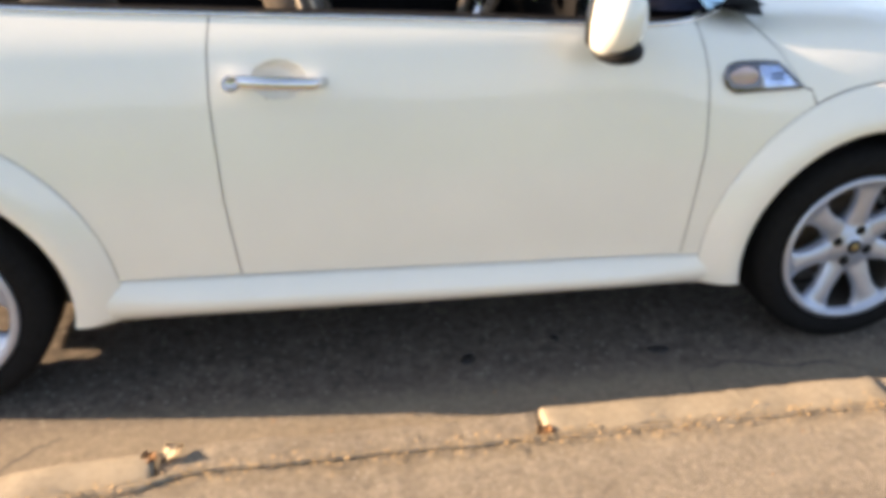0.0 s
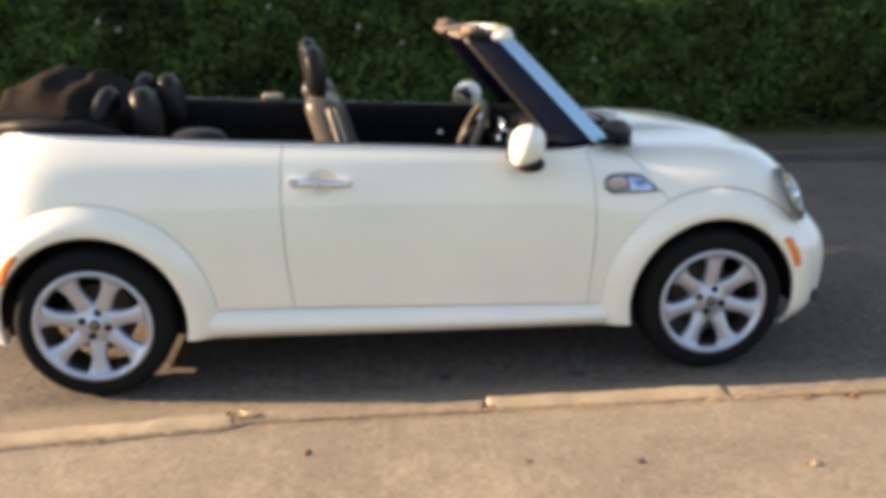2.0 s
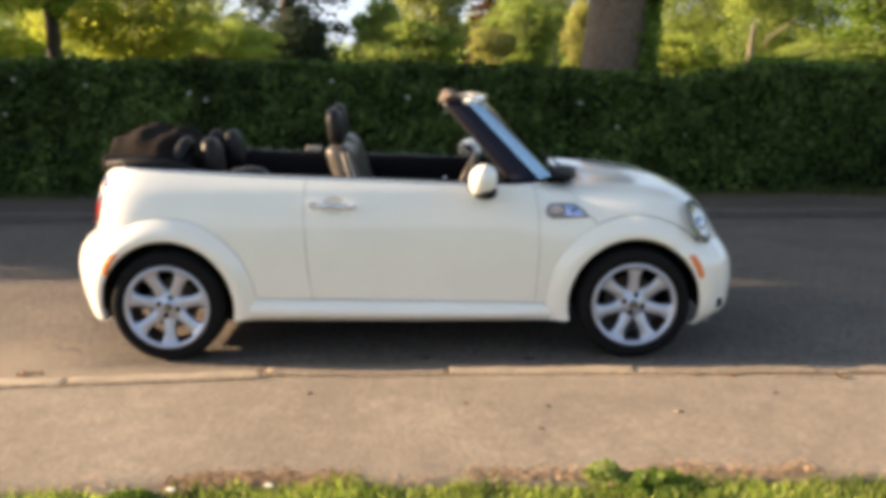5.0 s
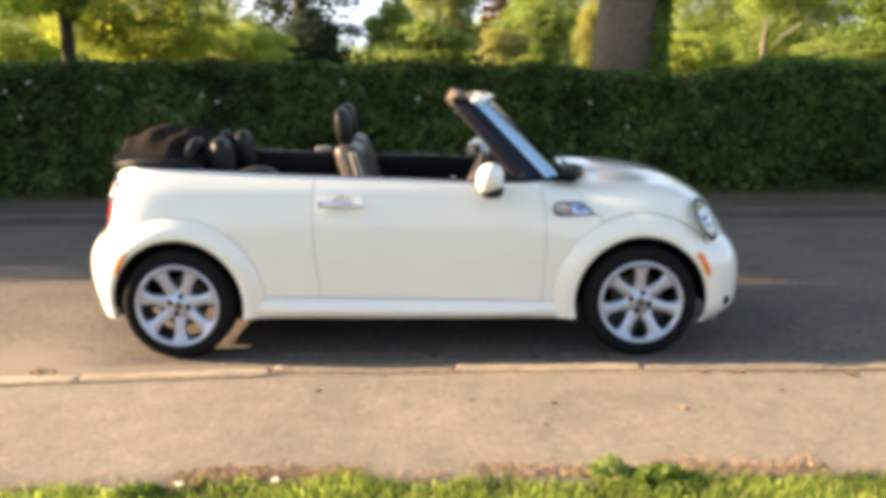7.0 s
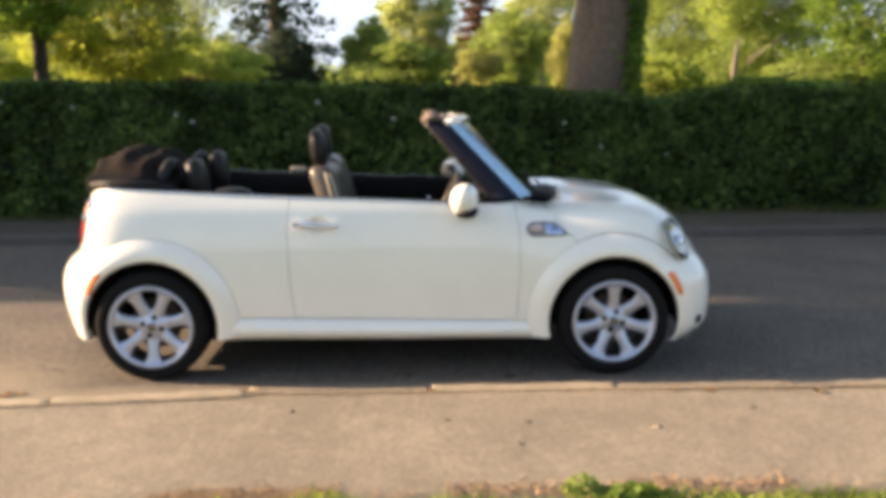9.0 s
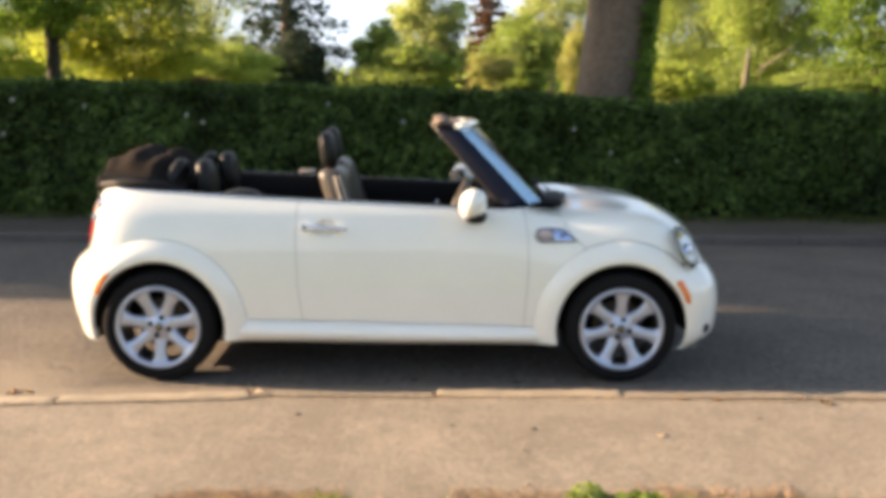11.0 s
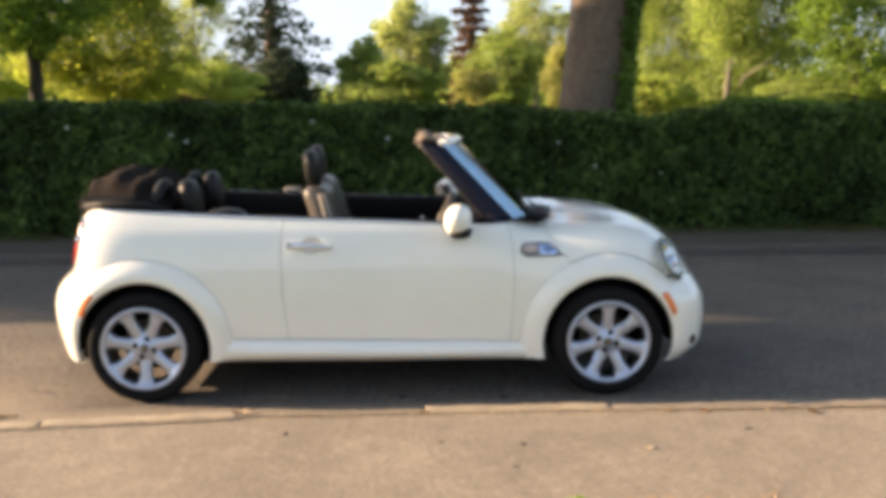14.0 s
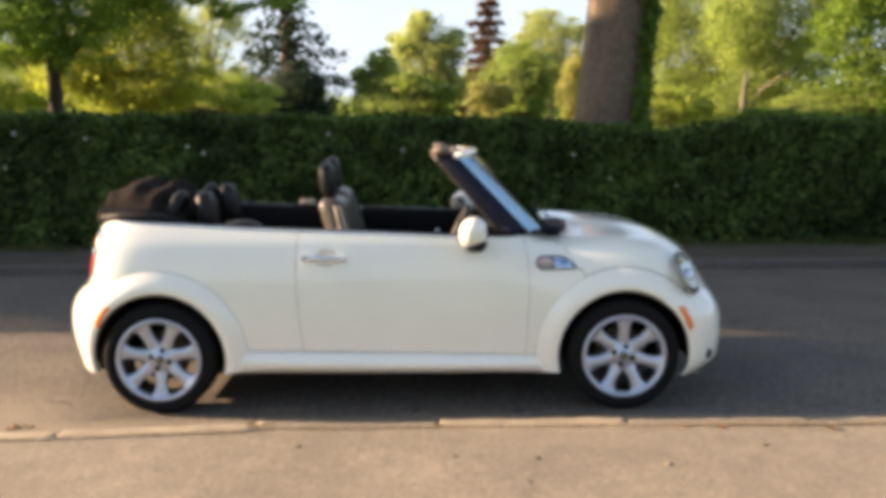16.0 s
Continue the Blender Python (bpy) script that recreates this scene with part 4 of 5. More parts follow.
def make_lights(car):
    for s in (-1, 1):
        # headlamp: tilted oval lens in a chrome ring over a bowl
        fr = on_skin(1.590, 0.720, s, 0.004)
        c = fr.translation
        m = look(c, c + fr.to_3x3().col[1] * 0.7 + Vector((0.38, 0, 0.16)))
        ring = [(0.093 + 0.010 * math.cos(a), 0.010 * math.sin(a)) for a in np.linspace(0, 2 * math.pi, 12)]
        v, f = lathe([(r, -z) for r, z in ring], 40, "z")
        lamp = add("headlamp", mesh("headlamp", [(x * 1.30, y * 1.22, z) for x, y, z in v], f, LAMP_RING), car, "oval headlamp in a chrome ring", m)
        v, f = lathe([(0.0, 0.035), (0.05, 0.02), (0.086, -0.004)], 36, "z")
        add("reflector", mesh("reflector", [(x * 1.30, y * 1.22, z) for x, y, z in v], f, LAMP_BOWL), lamp, "bright reflector bowl")
        bm = ball_bm((0.036, 0.036, 0.03), (0.0, -0.015, 0.0), 3)
        add("projector", bm_mesh("projector", bm, CHROME), lamp, "round projector lens")
        v, f = lathe([(0.0, -0.036), (0.04, -0.030), (0.07, -0.018), (0.088, 0.0)], 36, "z")
        add("lens", mesh("lens", [(x * 1.30, y * 1.22, z) for x, y, z in v], f, LENS), lamp, "clear curved lens")
        bm = ball_bm((0.03, 0.016, 0.018), (0.045, 0.07, -0.008), 2)
        add("indicator", bm_mesh("indicator", bm, simple("yellow_indicator", (0.6, 0.45, 0.12), 0.3, vary=0.1)), lamp, "yellowish turn lamp")
        # fog lamp
        fog = add("fog_lamp", mesh("fog_lamp", *lathe([(0.0, -0.012), (0.020, -0.010), (0.030, 0.0), (0.036, 0.010), (0.036, 0.02)], 20, "z"), GLOSS_BLACK), car, "round black fog lamp")
        fx, fz = 1.706, 0.288
        fog.matrix_basis = look((fx, s * (half_width(fx, fz) - 0.003), fz), (fx + 0.45, s * (half_width(fx, fz) + 0.8), fz))
        # amber side markers
        o = [(1.512, 0.556), (1.530, 0.566), (1.550, 0.562), (1.570, 0.528), (1.590, 0.486), (1.598, 0.455), (1.590, 0.438), (1.575, 0.440), (1.560, 0.474), (1.540, 0.514)]
        add("side_marker", mesh("side_marker", *skin_patch(o, s, 0.021), AMBER), car, "amber side marker lamp")
        o = [(-1.466, 0.588), (-1.490, 0.592), (-1.516, 0.575), (-1.540, 0.536), (-1.556, 0.496), (-1.553, 0.478), (-1.535, 0.478), (-1.522, 0.508), (-1.500, 0.548), (-1.478, 0.572)]
        add("side_marker", mesh("side_marker", *skin_patch(o, s, 0.036), AMBER), car, "amber side marker lamp")
        o = [(-1.770, 0.352), (-1.782, 0.352), (-1.796, 0.338), (-1.799, 0.318), (-1.788, 0.312), (-1.774, 0.318)]
        add("bumper_reflector", mesh("bumper_reflector", *skin_patch(o, s, 0.006), RED), car, "small red bumper reflector")
        # tail lamp
        o = [(-1.556, 0.968), (-1.590, 0.965), (-1.630, 0.90), (-1.655, 0.80), (-1.665, 0.71), (-1.632, 0.700), (-1.60, 0.75), (-1.575, 0.86)]
        tl = add("tail_lamp", mesh("tail_lamp", *skin_patch(o, s, 0.014), CHROME), car, "red tail lamp in a chrome surround")
        o = [(-1.588, 0.848), (-1.612, 0.852), (-1.634, 0.82), (-1.646, 0.77), (-1.652, 0.725), (-1.634, 0.715), (-1.612, 0.752), (-1.596, 0.80)]
        add("red_lens", mesh("red_lens", *skin_patch(o, s, 0.020), RED), tl, "red stop lamp lens")
        o = [(-1.568, 0.952), (-1.588, 0.95), (-1.608, 0.92), (-1.620, 0.886), (-1.600, 0.878), (-1.582, 0.90)]
        add("clear_lens", mesh("clear_lens", *skin_patch(o, s, 0.020), simple("pinkish_clear_lens", (0.62, 0.34, 0.28), 0.12, vary=0.1, coat=0.8)), tl, "pale pinkish lamp lens")
        for z, x in ((0.93, -1.565), (0.865, -1.59)):
            bm = ball_bm((0.020, 0.010, 0.020), (x + 0.012, s * (half_width(x + 0.012, z) + 0.012), z), 2)
            add("lamp_bowl", bm_mesh("lamp_bowl", bm, CHROME), tl, "bright round lamp bowl")


def seat(car, x, y, front=True):
    st = empty("front_seat" if front else "rear_seat")
    st.parent = car
    st.location = (x, y, 0.30)
    tagged(st, "black leather seat with beige piping" if front else "black leather rear seat")
    bm = box_bm((0.52, 0.48, 0.15), (0.10, 0, 0.16), 0.05, 3)
    add("seat_cushion", bm_mesh("seat_cushion", bm, LEATHER), st)
    bm = box_bm((0.15, 0.48, 0.62), (0, 0, 0.31), 0.072, 5)
    for v in bm.verts:
        v.co.y *= 1 - 0.22 * smooth(v.co.z, 0.35, 0.62)
        v.co.x += -0.30 * v.co.z + 0.04 * (v.co.y / 0.24) ** 2
    b = add("backrest", bm_mesh("backrest", bm, SEAT_SIDE if front else LEATHER), st)
    b.location = (-0.03, 0, 0.20)
    return st


def make_interior(car):
    # floor tub and dashboard
    bm = box_bm((2.5, 1.36, 0.05), (-0.25, 0, 0.31), 0.01)
    add("cabin_floor", bm_mesh("cabin_floor", bm, TRIM_BLACK, False), car)
    v, m = [], 20
    for j in range(m):
        u = 2 * j / (m - 1) - 1
        for x, z in ((0.90, 0.95), (0.72, 0.965), (0.56, 0.955), (0.50, 0.93), (0.49, 0.86), (0.52, 0.70), (0.60, 0.45)):
            v.append((x + 0.05 * (1 - u * u), u * 0.66, z + 0.02 * (1 - u * u)))
    add("dashboard", mesh("dashboard", v, grid_faces(m, 7), TRIM_BLACK), car, "black dashboard")
    for y in (0.0, 0.36, -0.5):
        v, f = lathe([(0.0, 0.0), (0.055, 0.0), (0.062, -0.012), (0.066, 0.0), (0.066, 0.04)], 28, "x")
        d = add("dial", mesh("dial", v, f, CHROME if y < 0.3 else BLACK_PLASTIC), car, "round instrument ring")
        d.location = (0.475, y, 0.90)
    # steering wheel, in front of the far seat
    sw = empty("steering_wheel")
    sw.parent = car
    sw.matrix_basis = pose(0.375, 0.36, 0.815, 0, -66, 0)
    pts = [(0.185 * math.cos(a), 0.185 * math.sin(a), 0) for a in np.linspace(0, 2 * math.pi, 41)]
    v, f = tube(pts, 0.020, 10)
    add("wheel_rim", mesh("wheel_rim", v, f, SUNLIT_WHEEL_LEATHER), sw, "leather rim with the sun's tan in its colour")
    for a in (90, 210, 330):
        v, f = tube([(0.03 * math.cos(radians(a)), 0.03 * math.sin(radians(a)), -0.02), (0.18 * math.cos(radians(a)), 0.18 * math.sin(radians(a)), 0)], [0.026, 0.016], 8)
        add("wheel_spoke", mesh("wheel_spoke", v, f, CHROME), sw, "silver wheel spoke")
    bm = ball_bm((0.075, 0.075, 0.03), (0, 0, -0.01), 3)
    add("airbag_pad", bm_mesh("airbag_pad", bm, LEATHER), sw)
    # front seats
    for y in (-0.37, 0.37):
        st = seat(car, -0.143 if y < 0 else -0.198, y)
        bm = ball_bm((0.046, 0.132, 0.106), (0, 0, 0), 4, 0.72)
        for v in bm.verts:
            v.co.x += -0.10 * (v.co.z + 0.1) + 0.35 * v.co.y ** 2
        hr = add("headrest", bm_mesh("headrest", bm, LEATHER), st)
        hr.location = (-0.215, 0, 0.912)
        for dy in (-0.07, 0.07):
            v, f = tube([(-0.195, dy, 0.76), (-0.21, dy, 0.88)], 0.007, 8)
            add("headrest_post", mesh("headrest_post", v, f, CHROME), st)
        for dy in (-0.243, 0.243):
            for off in (-0.012, 0.030):
                pts = [(-0.03 + off * (0.6 + 0.9 * (0.6 - z)) - 0.30 * z + 0.04 * (dy / 0.24) ** 2 + 0.16 * max(0.0, 0.40 - z) ** 2, dy * (1 - 0.22 * smooth(z, 0.35, 0.62)) * 0.995, 0.20 + z) for z in np.linspace(0.08, 0.585, 10)]
                v, f = tube(pts, 0.0055, 8)
                add("piping", mesh("piping", v, f, TAN), st, "beige seam piping")
    # rear seats with head restraints and roll hoops
    for y in (-0.33, 0.33):
        st = seat(car, -0.86, y, front=False)
        for ch in st.children:
            ch.location.z -= 0.24
        bm = ball_bm((0.054, 0.112, 0.122), (0, 0, 0), 4, 0.74)
        for v in bm.verts:
            v.co.x -= 0.12 * v.co.z - 0.4 * v.co.y ** 2
        hr = add("headrest", bm_mesh("headrest", bm, GREY_LEATHER), st)
        hr.location = (-0.205 if y < 0 else -0.235, 0, 0.735)
        pts = [(-0.40 + 0.05 * math.sin(a), 0.125 * math.cos(a), 0.66 + 0.165 * math.sin(a)) for a in np.linspace(-0.3, math.pi + 0.3, 20)]
        v, f = tube(pts, 0.036, 14)
        add("roll_hoop", mesh("roll_hoop", v, f, GREY_LEATHER), st, "grey padded roll hoop")
    bm = ball_bm((0.115, 0.09, 0.06), (-0.83, -0.52, 0.950), 3, 0.85)
    add("side_armrest", bm_mesh("side_armrest", bm, GREY_LEATHER), car, "grey-brown padded rear armrest")
    bm = box_bm((0.11, 0.05, 0.032), (-0.64, 0.655, 1.004), 0.012)
    add("belt_guide", bm_mesh("belt_guide", bm, TAN), car, "light seat belt guide")
    bm = ball_bm((0.022, 0.012, 0.018), (0.25, 0.625, 0.80), 2)
    add("inner_handle", bm_mesh("inner_handle", bm, CHROME), car, "chrome inner door handle")
    # folded roof
    v, xs = [], np.linspace(-1.62, -1.17, 34)
    ridge = rounded([(-1.62, 1.09), (-1.605, 1.145), (-1.57, 1.180), (-1.52, 1.198), (-1.45, 1.198), (-1.38, 1.182), (-1.30, 1.150), (-1.23, 1.105), (-1.17, 1.03)])
    for x in xs:
        crest = curve(x, ridge)
        for k in range(25):
            u = 2 * k / 24 - 1
            z = 1.00 + (crest - 1.00) * max(0.0, 1 - abs(u) ** 3.0) ** 0.5
            sag = 0.020 * math.sin(x * 41 + 2.2 * u + 2.0 * noise.noise((x * 3, u * 2, 6))) + 0.016 * noise.noise((x * 7, u * 3, 0)) + 0.018 * noise.noise((x * 19, u * 9, 4))
            z += sag * (1 - u * u) * smooth(crest, 1.03, 1.12)
            v.append((x + 1.425 - 0.05 * (1 - u * u) * smooth(-x, 1.4, 1.6) + 0.025 * noise.noise((x * 5, u * 6, 2)), u * (0.57 - 0.10 * smooth(-x, 1.3, 1.6) - 0.10 * smooth(x, -1.3, -1.16)), z - 1.075))
    n0 = len(v)
    bm = bmesh.new()
    vs = [bm.verts.new(p) for p in v]
    for q in grid_faces(34, 25):
        bm.faces.new([vs[i] for i in q])
    lo = [bm.verts.new((p[0], p[1], -0.075)) for p in v[:25]]
    hi = [bm.verts.new((p[0], p[1], -0.075)) for p in v[-25:]]
    for k in range(24):
        bm.faces.new((vs[k], vs[k + 1], lo[k + 1], lo[k]))
        bm.faces.new((vs[n0 - 25 + k + 1], vs[n0 - 25 + k], hi[k], hi[k + 1]))
    top = add("folded_roof", bm_mesh("folded_roof", bm, CLOTH), car, "folded dark brown cloth roof")
    top.location = (-1.425, 0, 1.075)
    bm = box_bm((0.34, 1.24, 0.10), (-1.45, 0, 1.03), 0.035, 3)
    for v in bm.verts:
        v.co.y *= 1 - 0.12 * smooth(-v.co.x, 1.35, 1.6)
    add("roof_well_cover", bm_mesh("roof_well_cover", bm, TRIM_BLACK), car, "black roof well cover")
    for s in (-1, 1):
        v, f = tube([(-1.10, s * 0.60, 1.00), (-1.25, s * 0.61, 1.03), (-1.45, s * 0.60, 1.04), (-1.58, s * 0.55, 1.03)], [0.015, 0.03, 0.03, 0.02], 10)
        add("roof_linkage", mesh("roof_linkage", v, f, BLACK_PLASTIC), car)


def make_details(car):
    for s in (-1, 1):
        # chrome grille with indicator behind the front wheel
        o = [(0.762, 0.800), (0.775, 0.824), (0.80, 0.832), (0.86, 0.832), (0.918, 0.828), (0.938, 0.812), (0.984, 0.770), (0.975, 0.764), (0.88, 0.761), (0.795, 0.760), (0.770, 0.775)]
        g = add("side_grille", mesh("side_grille", *skin_patch(o, s, 0.009), DARK_CHROME), car, "chrome side grille with turn lamp")
        i2 = [(0.862, 0.823), (0.912, 0.821), (0.962, 0.773), (0.866, 0.769)]
        add("mesh_insert", mesh("mesh_insert", *skin_patch(i2, s, 0.0155), simple("grille_blue_chrome", (0.48, 0.58, 0.82), 0.25, 0.9, vary=0.2)), g, "dark mesh insert")
        for q in (0.80, 0.79):
            i3 = [(0.885, q + 0.006), (0.925, q + 0.006), (0.925, q + 0.001), (0.885, q + 0.001)]
            add("badge_bar", mesh("badge_bar", *skin_patch(i3, s, 0.018), BLACK_PLASTIC), g)
        bm = ball_bm((0.040, 0.008, 0.029), (0.815, s * (half_width(0.818, 0.797) + 0.012), 0.797), 3)
        add("turn_lamp", bm_mesh("turn_lamp", bm, simple("smoked_lens", (0.50, 0.42, 0.44), 0.15, 0.3, vary=0.1)), g, "smoked turn lamp")
    # nose grille with chrome bars
    v, f = skin_nose(0.36, 0.60, 0.34)
    add("radiator_grille", mesh("radiator_grille", v, f, GLOSS_BLACK), car, "black radiator grille")
    for z in (0.42, 0.47, 0.52):
        pts = [(curve(z, NOSE) + 0.012 - 0.10 * (y / 0.34) ** 2, y, z) for y in np.linspace(-0.32, 0.32, 15)]
        add("grille_bar", mesh("grille_bar", *tube(pts, 0.007, 8), CHROME), car, "chrome bar")


def skin_nose(z0, z1, w):
    v, n, m = [], 8, 17
    for i in range(n):
        z = z0 + (z1 - z0) * i / (n - 1)
        for j in range(m):
            y = -w + 2 * w * j / (m - 1)
            v.append((curve(z, NOSE) + 0.006 - 0.10 * (y / 0.34) ** 2, y, z))
    return v, grid_faces(n, m)


make_car()


# ---------------------------------------------------------------- kerbs, litter, grass
def kerb_swing(x):
    """How far the near kerb stands back from its line."""
    return -0.028 * smooth(-x, 0.60, 0.72) - 0.085 * max(0.0, min(-0.675 - x, 1.3))


def kerb_row(name, label, x0, x1, y0, y1, ztop, stones, zbase=-0.1):
    row = empty(name, (0, 0, 0))
    tagged(row, label, "kerb", kind="structure")
    for k, (a, b) in enumerate(stones):
        rng = random.Random(k * 7 + int(y0 * 10))
        bm = box_bm((b - a - 0.004, y1 - y0 - 0.004, 0.16), (0, 0, -0.08), 0.012, 2)
        bmesh.ops.subdivide_edges(bm, edges=[e for e in bm.edges if e.calc_length() > 0.5], cuts=24, use_grid_fill=True)
        for v in bm.verts:
            v.co += Vector((0, 0.007 * noise.noise((v.co.x * 6 + k, v.co.y * 9, 1)) + 0.005 * noise.noise((v.co.x * 26 + k, v.co.y * 30, 8)), 0.005 * noise.noise((v.co.x * 7 + k, 3, v.co.y * 9)) + 0.004 * noise.noise((v.co.x * 28 + k, 5, v.co.y * 30))))
        st = add("kerbstone", bm_mesh("kerbstone", bm, (PAVE if a < 0.0 < b or a > 1.1 else KERB_PALE if b < -0.6 else KERB) if y0 < 0 else KERB_DARK), row)
        sunk = 0.012 if y0 < 0 and a < 0.0 < b else 0.006 if y0 < 0 and a > 1.1 else 0.0
        xm = (a + b) / 2
        bent = y0 < 0 and b < -0.6          # the near kerb swings away from the street here
        off = kerb_swing(xm) if bent else 0.0
        st.location = (xm, (y0 + y1) / 2 + off, ztop - sunk + (0.005 if bent else 0.0) + rng.uniform(-0.004, 0.004))
        st.rotation_euler = (0, radians(rng.uniform(-0.25, 0.25)), radians(rng.uniform(-0.25, 0.25) + (4.7 if bent and xm > -2.0 else 0.0)))
    return row


def run(x0, x1, step, mid):
    """Stones of about one length that meet at the joint mid."""
    out, x = [], mid
    while x < x1:
        out.append((x, x + step))
        x += step
    x = mid
    while x > x0:
        out.append((x - step, x))
        x -= step
    return out


kerb_row("kerb_near", "weathered pale concrete kerb stones, low and uneven", -9, 9, KERB_Y1, KERB_Y0, PAVE_Z + 0.004, run(-9, 9, 0.925, 0.25))
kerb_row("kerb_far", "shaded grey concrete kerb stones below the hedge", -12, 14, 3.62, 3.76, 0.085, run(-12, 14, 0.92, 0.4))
for a, b, y0, y1, z in ((-70, -9.1, KERB_Y1, KERB_Y0, PAVE_Z), (9.6, 70, KERB_Y1, KERB_Y0, PAVE_Z), (-70, -12.6, 3.62, 3.79, 0.085), (14.3, 70, 3.62, 3.79, 0.085)):
    tagged(strip("kerb_distant", a, b, y0, y1, z, KERB if y0 < 0 else KERB_DARK, 60, 3, 0.004), "plain concrete kerb running on along the street", "kerb", kind="structure")


def joint_dirt():
    """Sandy dirt that fills the joint behind the kerb stones, unevenly."""
    v, n = [], 420
    for i in range(n):
        x = -3.2 + 7.4 * i / (n - 1)
        w = (0.35 + 0.65 * smooth(-x, 0.55, 0.70) + 0.45 * smooth(x, 0.15, 0.35)) * max(0.002, 0.015 + 0.010 * noise.noise((x * 5, 0, 3)) + 0.006 * noise.noise((x * 22, 0, 5)))
        y = KERB_Y1 - 0.010 + kerb_swing(x) + 0.005 * noise.noise((x * 9, 1, 7))
        for dy, z in ((-w, 0.004), (-w * 0.4, 0.011), (w * 0.4, 0.012), (w, 0.004)):
            v.append((x, y + dy, PAVE_Z + z))
    tagged(new("joint_dirt", mesh("joint_dirt", v, [q[::-1] for q in grid_faces(n, 4)], JOINT_DIRT)), "broken line of sandy dirt behind the kerb stones", "dirt", kind="stuff")


joint_dirt()


def litter():
    """Dry leaves and crumbs along the kerb joint and on the path."""
    rng = np.random.default_rng(11)
    pts, nor = [], []
    for _ in range(2400):
        x = rng.uniform(-3.2, 4.2)
        pts.append((x, KERB_Y1 - 0.016 + kerb_swing(x) + rng.normal(0, 0.018), PAVE_Z + 0.010 + rng.uniform(0, 0.004)))
        nor.append((0, 0, 1))
    ob = new("leaf_litter", leaves(pts, nor, 0.0055, DRY_TAN, "leaf_litter", 0.35, 1.8, 12))
    tagged(ob, "dry tan leaf crumbs gathered along the kerb joint", "leaf litter", kind="stuff")
    pts, nor = [], []
    for _ in range(260):
        pts.append((rng.uniform(-3.5, 4.2), rng.uniform(VERGE_Y - 0.05, KERB_Y1 - 0.02) if rng.random() < 0.75 else rng.uniform(-1.05, -0.9), PAVE_Z + 0.010))
        nor.append((0, 0, 1))
    pts = [(x, y, z if y < KERB_Y0 else 0.008) for x, y, z in pts]
    ob = new("path_crumbs", leaves(pts, nor, 0.006, DRY_LEAF, "path_crumbs", 0.4, 1.3, 13))
    tagged(ob, "brown crumbs of leaf and bark scattered on asphalt", "leaf litter", kind="stuff")
    pts, nor = [], []
    for k in range(4200):         # thickest along two stretches of the edge
        x = rng.uniform(-0.80, -0.10) if k < 1700 else rng.uniform(0.30, 1.60) if k < 3000 else rng.uniform(-3.2, 4.0)
        pts.append((x, VERGE_Y + ragged(x) + (0.03 if k < 3000 else 0.01) + rng.normal(0, 0.035), PAVE_Z + 0.009))
        nor.append((0, 0, 1))
    ob = new("dead_grass_fringe", leaves(pts, nor, 0.0055, FRINGE, "dead_grass_fringe", 0.35, 4.5, 14))
    tagged(ob, "dry brown grass and leaf fringe where lawn meets footpath", "leaf litter", kind="stuff")
    spots = [(1.235, -1.66, 0.024, PALE_LEAF, "pale dry leaf lying on the footpath"), (-1.93, -1.00, 0.034, DRY_LEAF, "crisp brown leaf lying at the kerb"),
             (-1.86, -0.985, 0.026, DRY_TAN, "pale dry leaf lying at the kerb"), (-0.645, -1.11, 0.030, PALE_LEAF, "curled pale leaf caught in the kerb joint"), (-0.69, -1.12, 0.022, DRY_LEAF, "brown leaf caught in the kerb joint"),
             (1.45, -1.20, 0.028, DRY_TAN, "pale dry leaf beside the kerb"), (1.62, -1.22, 0.024, DRY_LEAF, "orange dry leaf beside the kerb"), (2.15, -1.25, 0.03, DRY_TAN, "pale dry leaf beside the kerb"),
             (0.24, -1.165, 0.028, DRY_LEAF, "orange leaf in the gap between two kerb stones")]
    for k, (x, y, r, mat, label) in enumerate(spots):
        bm = bmesh.new()
        n = 10
        c = bm.verts.new((0, 0, 0.004))
        ring = [bm.verts.new((r * (1.25 if i % 2 else 0.8) * math.cos(2 * math.pi * i / n), 0.75 * r * (1.2 if i % 2 else 0.8) * math.sin(2 * math.pi * i / n), (0.006 + 0.005 * math.sin(i * 1.7 + k)) * (1.0 if k else 0.35))) for i in range(n)]
        for i in range(n):
            bm.faces.new((c, ring[i], ring[(i + 1) % n]))
        bmesh.ops.solidify(bm, geom=bm.faces[:], thickness=0.0015)
        ob = new("dry_leaf", bm_mesh("dry_leaf", bm, mat))
        ob.location = (x, y, (PAVE_Z if y < KERB_Y0 else 0.0) + 0.002)
        ob.rotation_euler = (0, 0, k * 1.3)
        tagged(ob, label, "leaf", group="fallen leaves")
    for k, (x, y, r, z) in enumerate([(0.683, -0.80, 0.034, 0.0), (0.126, -0.772, 0.030, 0.0), (0.40, -0.70, 0.018, 0.0), (-0.406, -1.413, 0.028, PAVE_Z), (0.68, -1.584, 0.017, PAVE_Z), (0.615, -1.82, 0.013, PAVE_Z),
                                      (0.32, -1.55, 0.014, PAVE_Z), (1.75, -1.45, 0.016, PAVE_Z)]):
        bm = ball_bm((r * 1.0, r * (0.32 if k == 3 else 0.62), 0.005 if z == 0 else 0.003), (0, 0, 0), 2)
        for v in bm.verts:
            v.co.x *= 1 + 0.5 * noise.noise((v.co.x * 60 + k, v.co.y * 60, 0))
            v.co.y *= 1 + 0.5 * noise.noise((v.co.x * 50, v.co.y * 50 + k, 3))
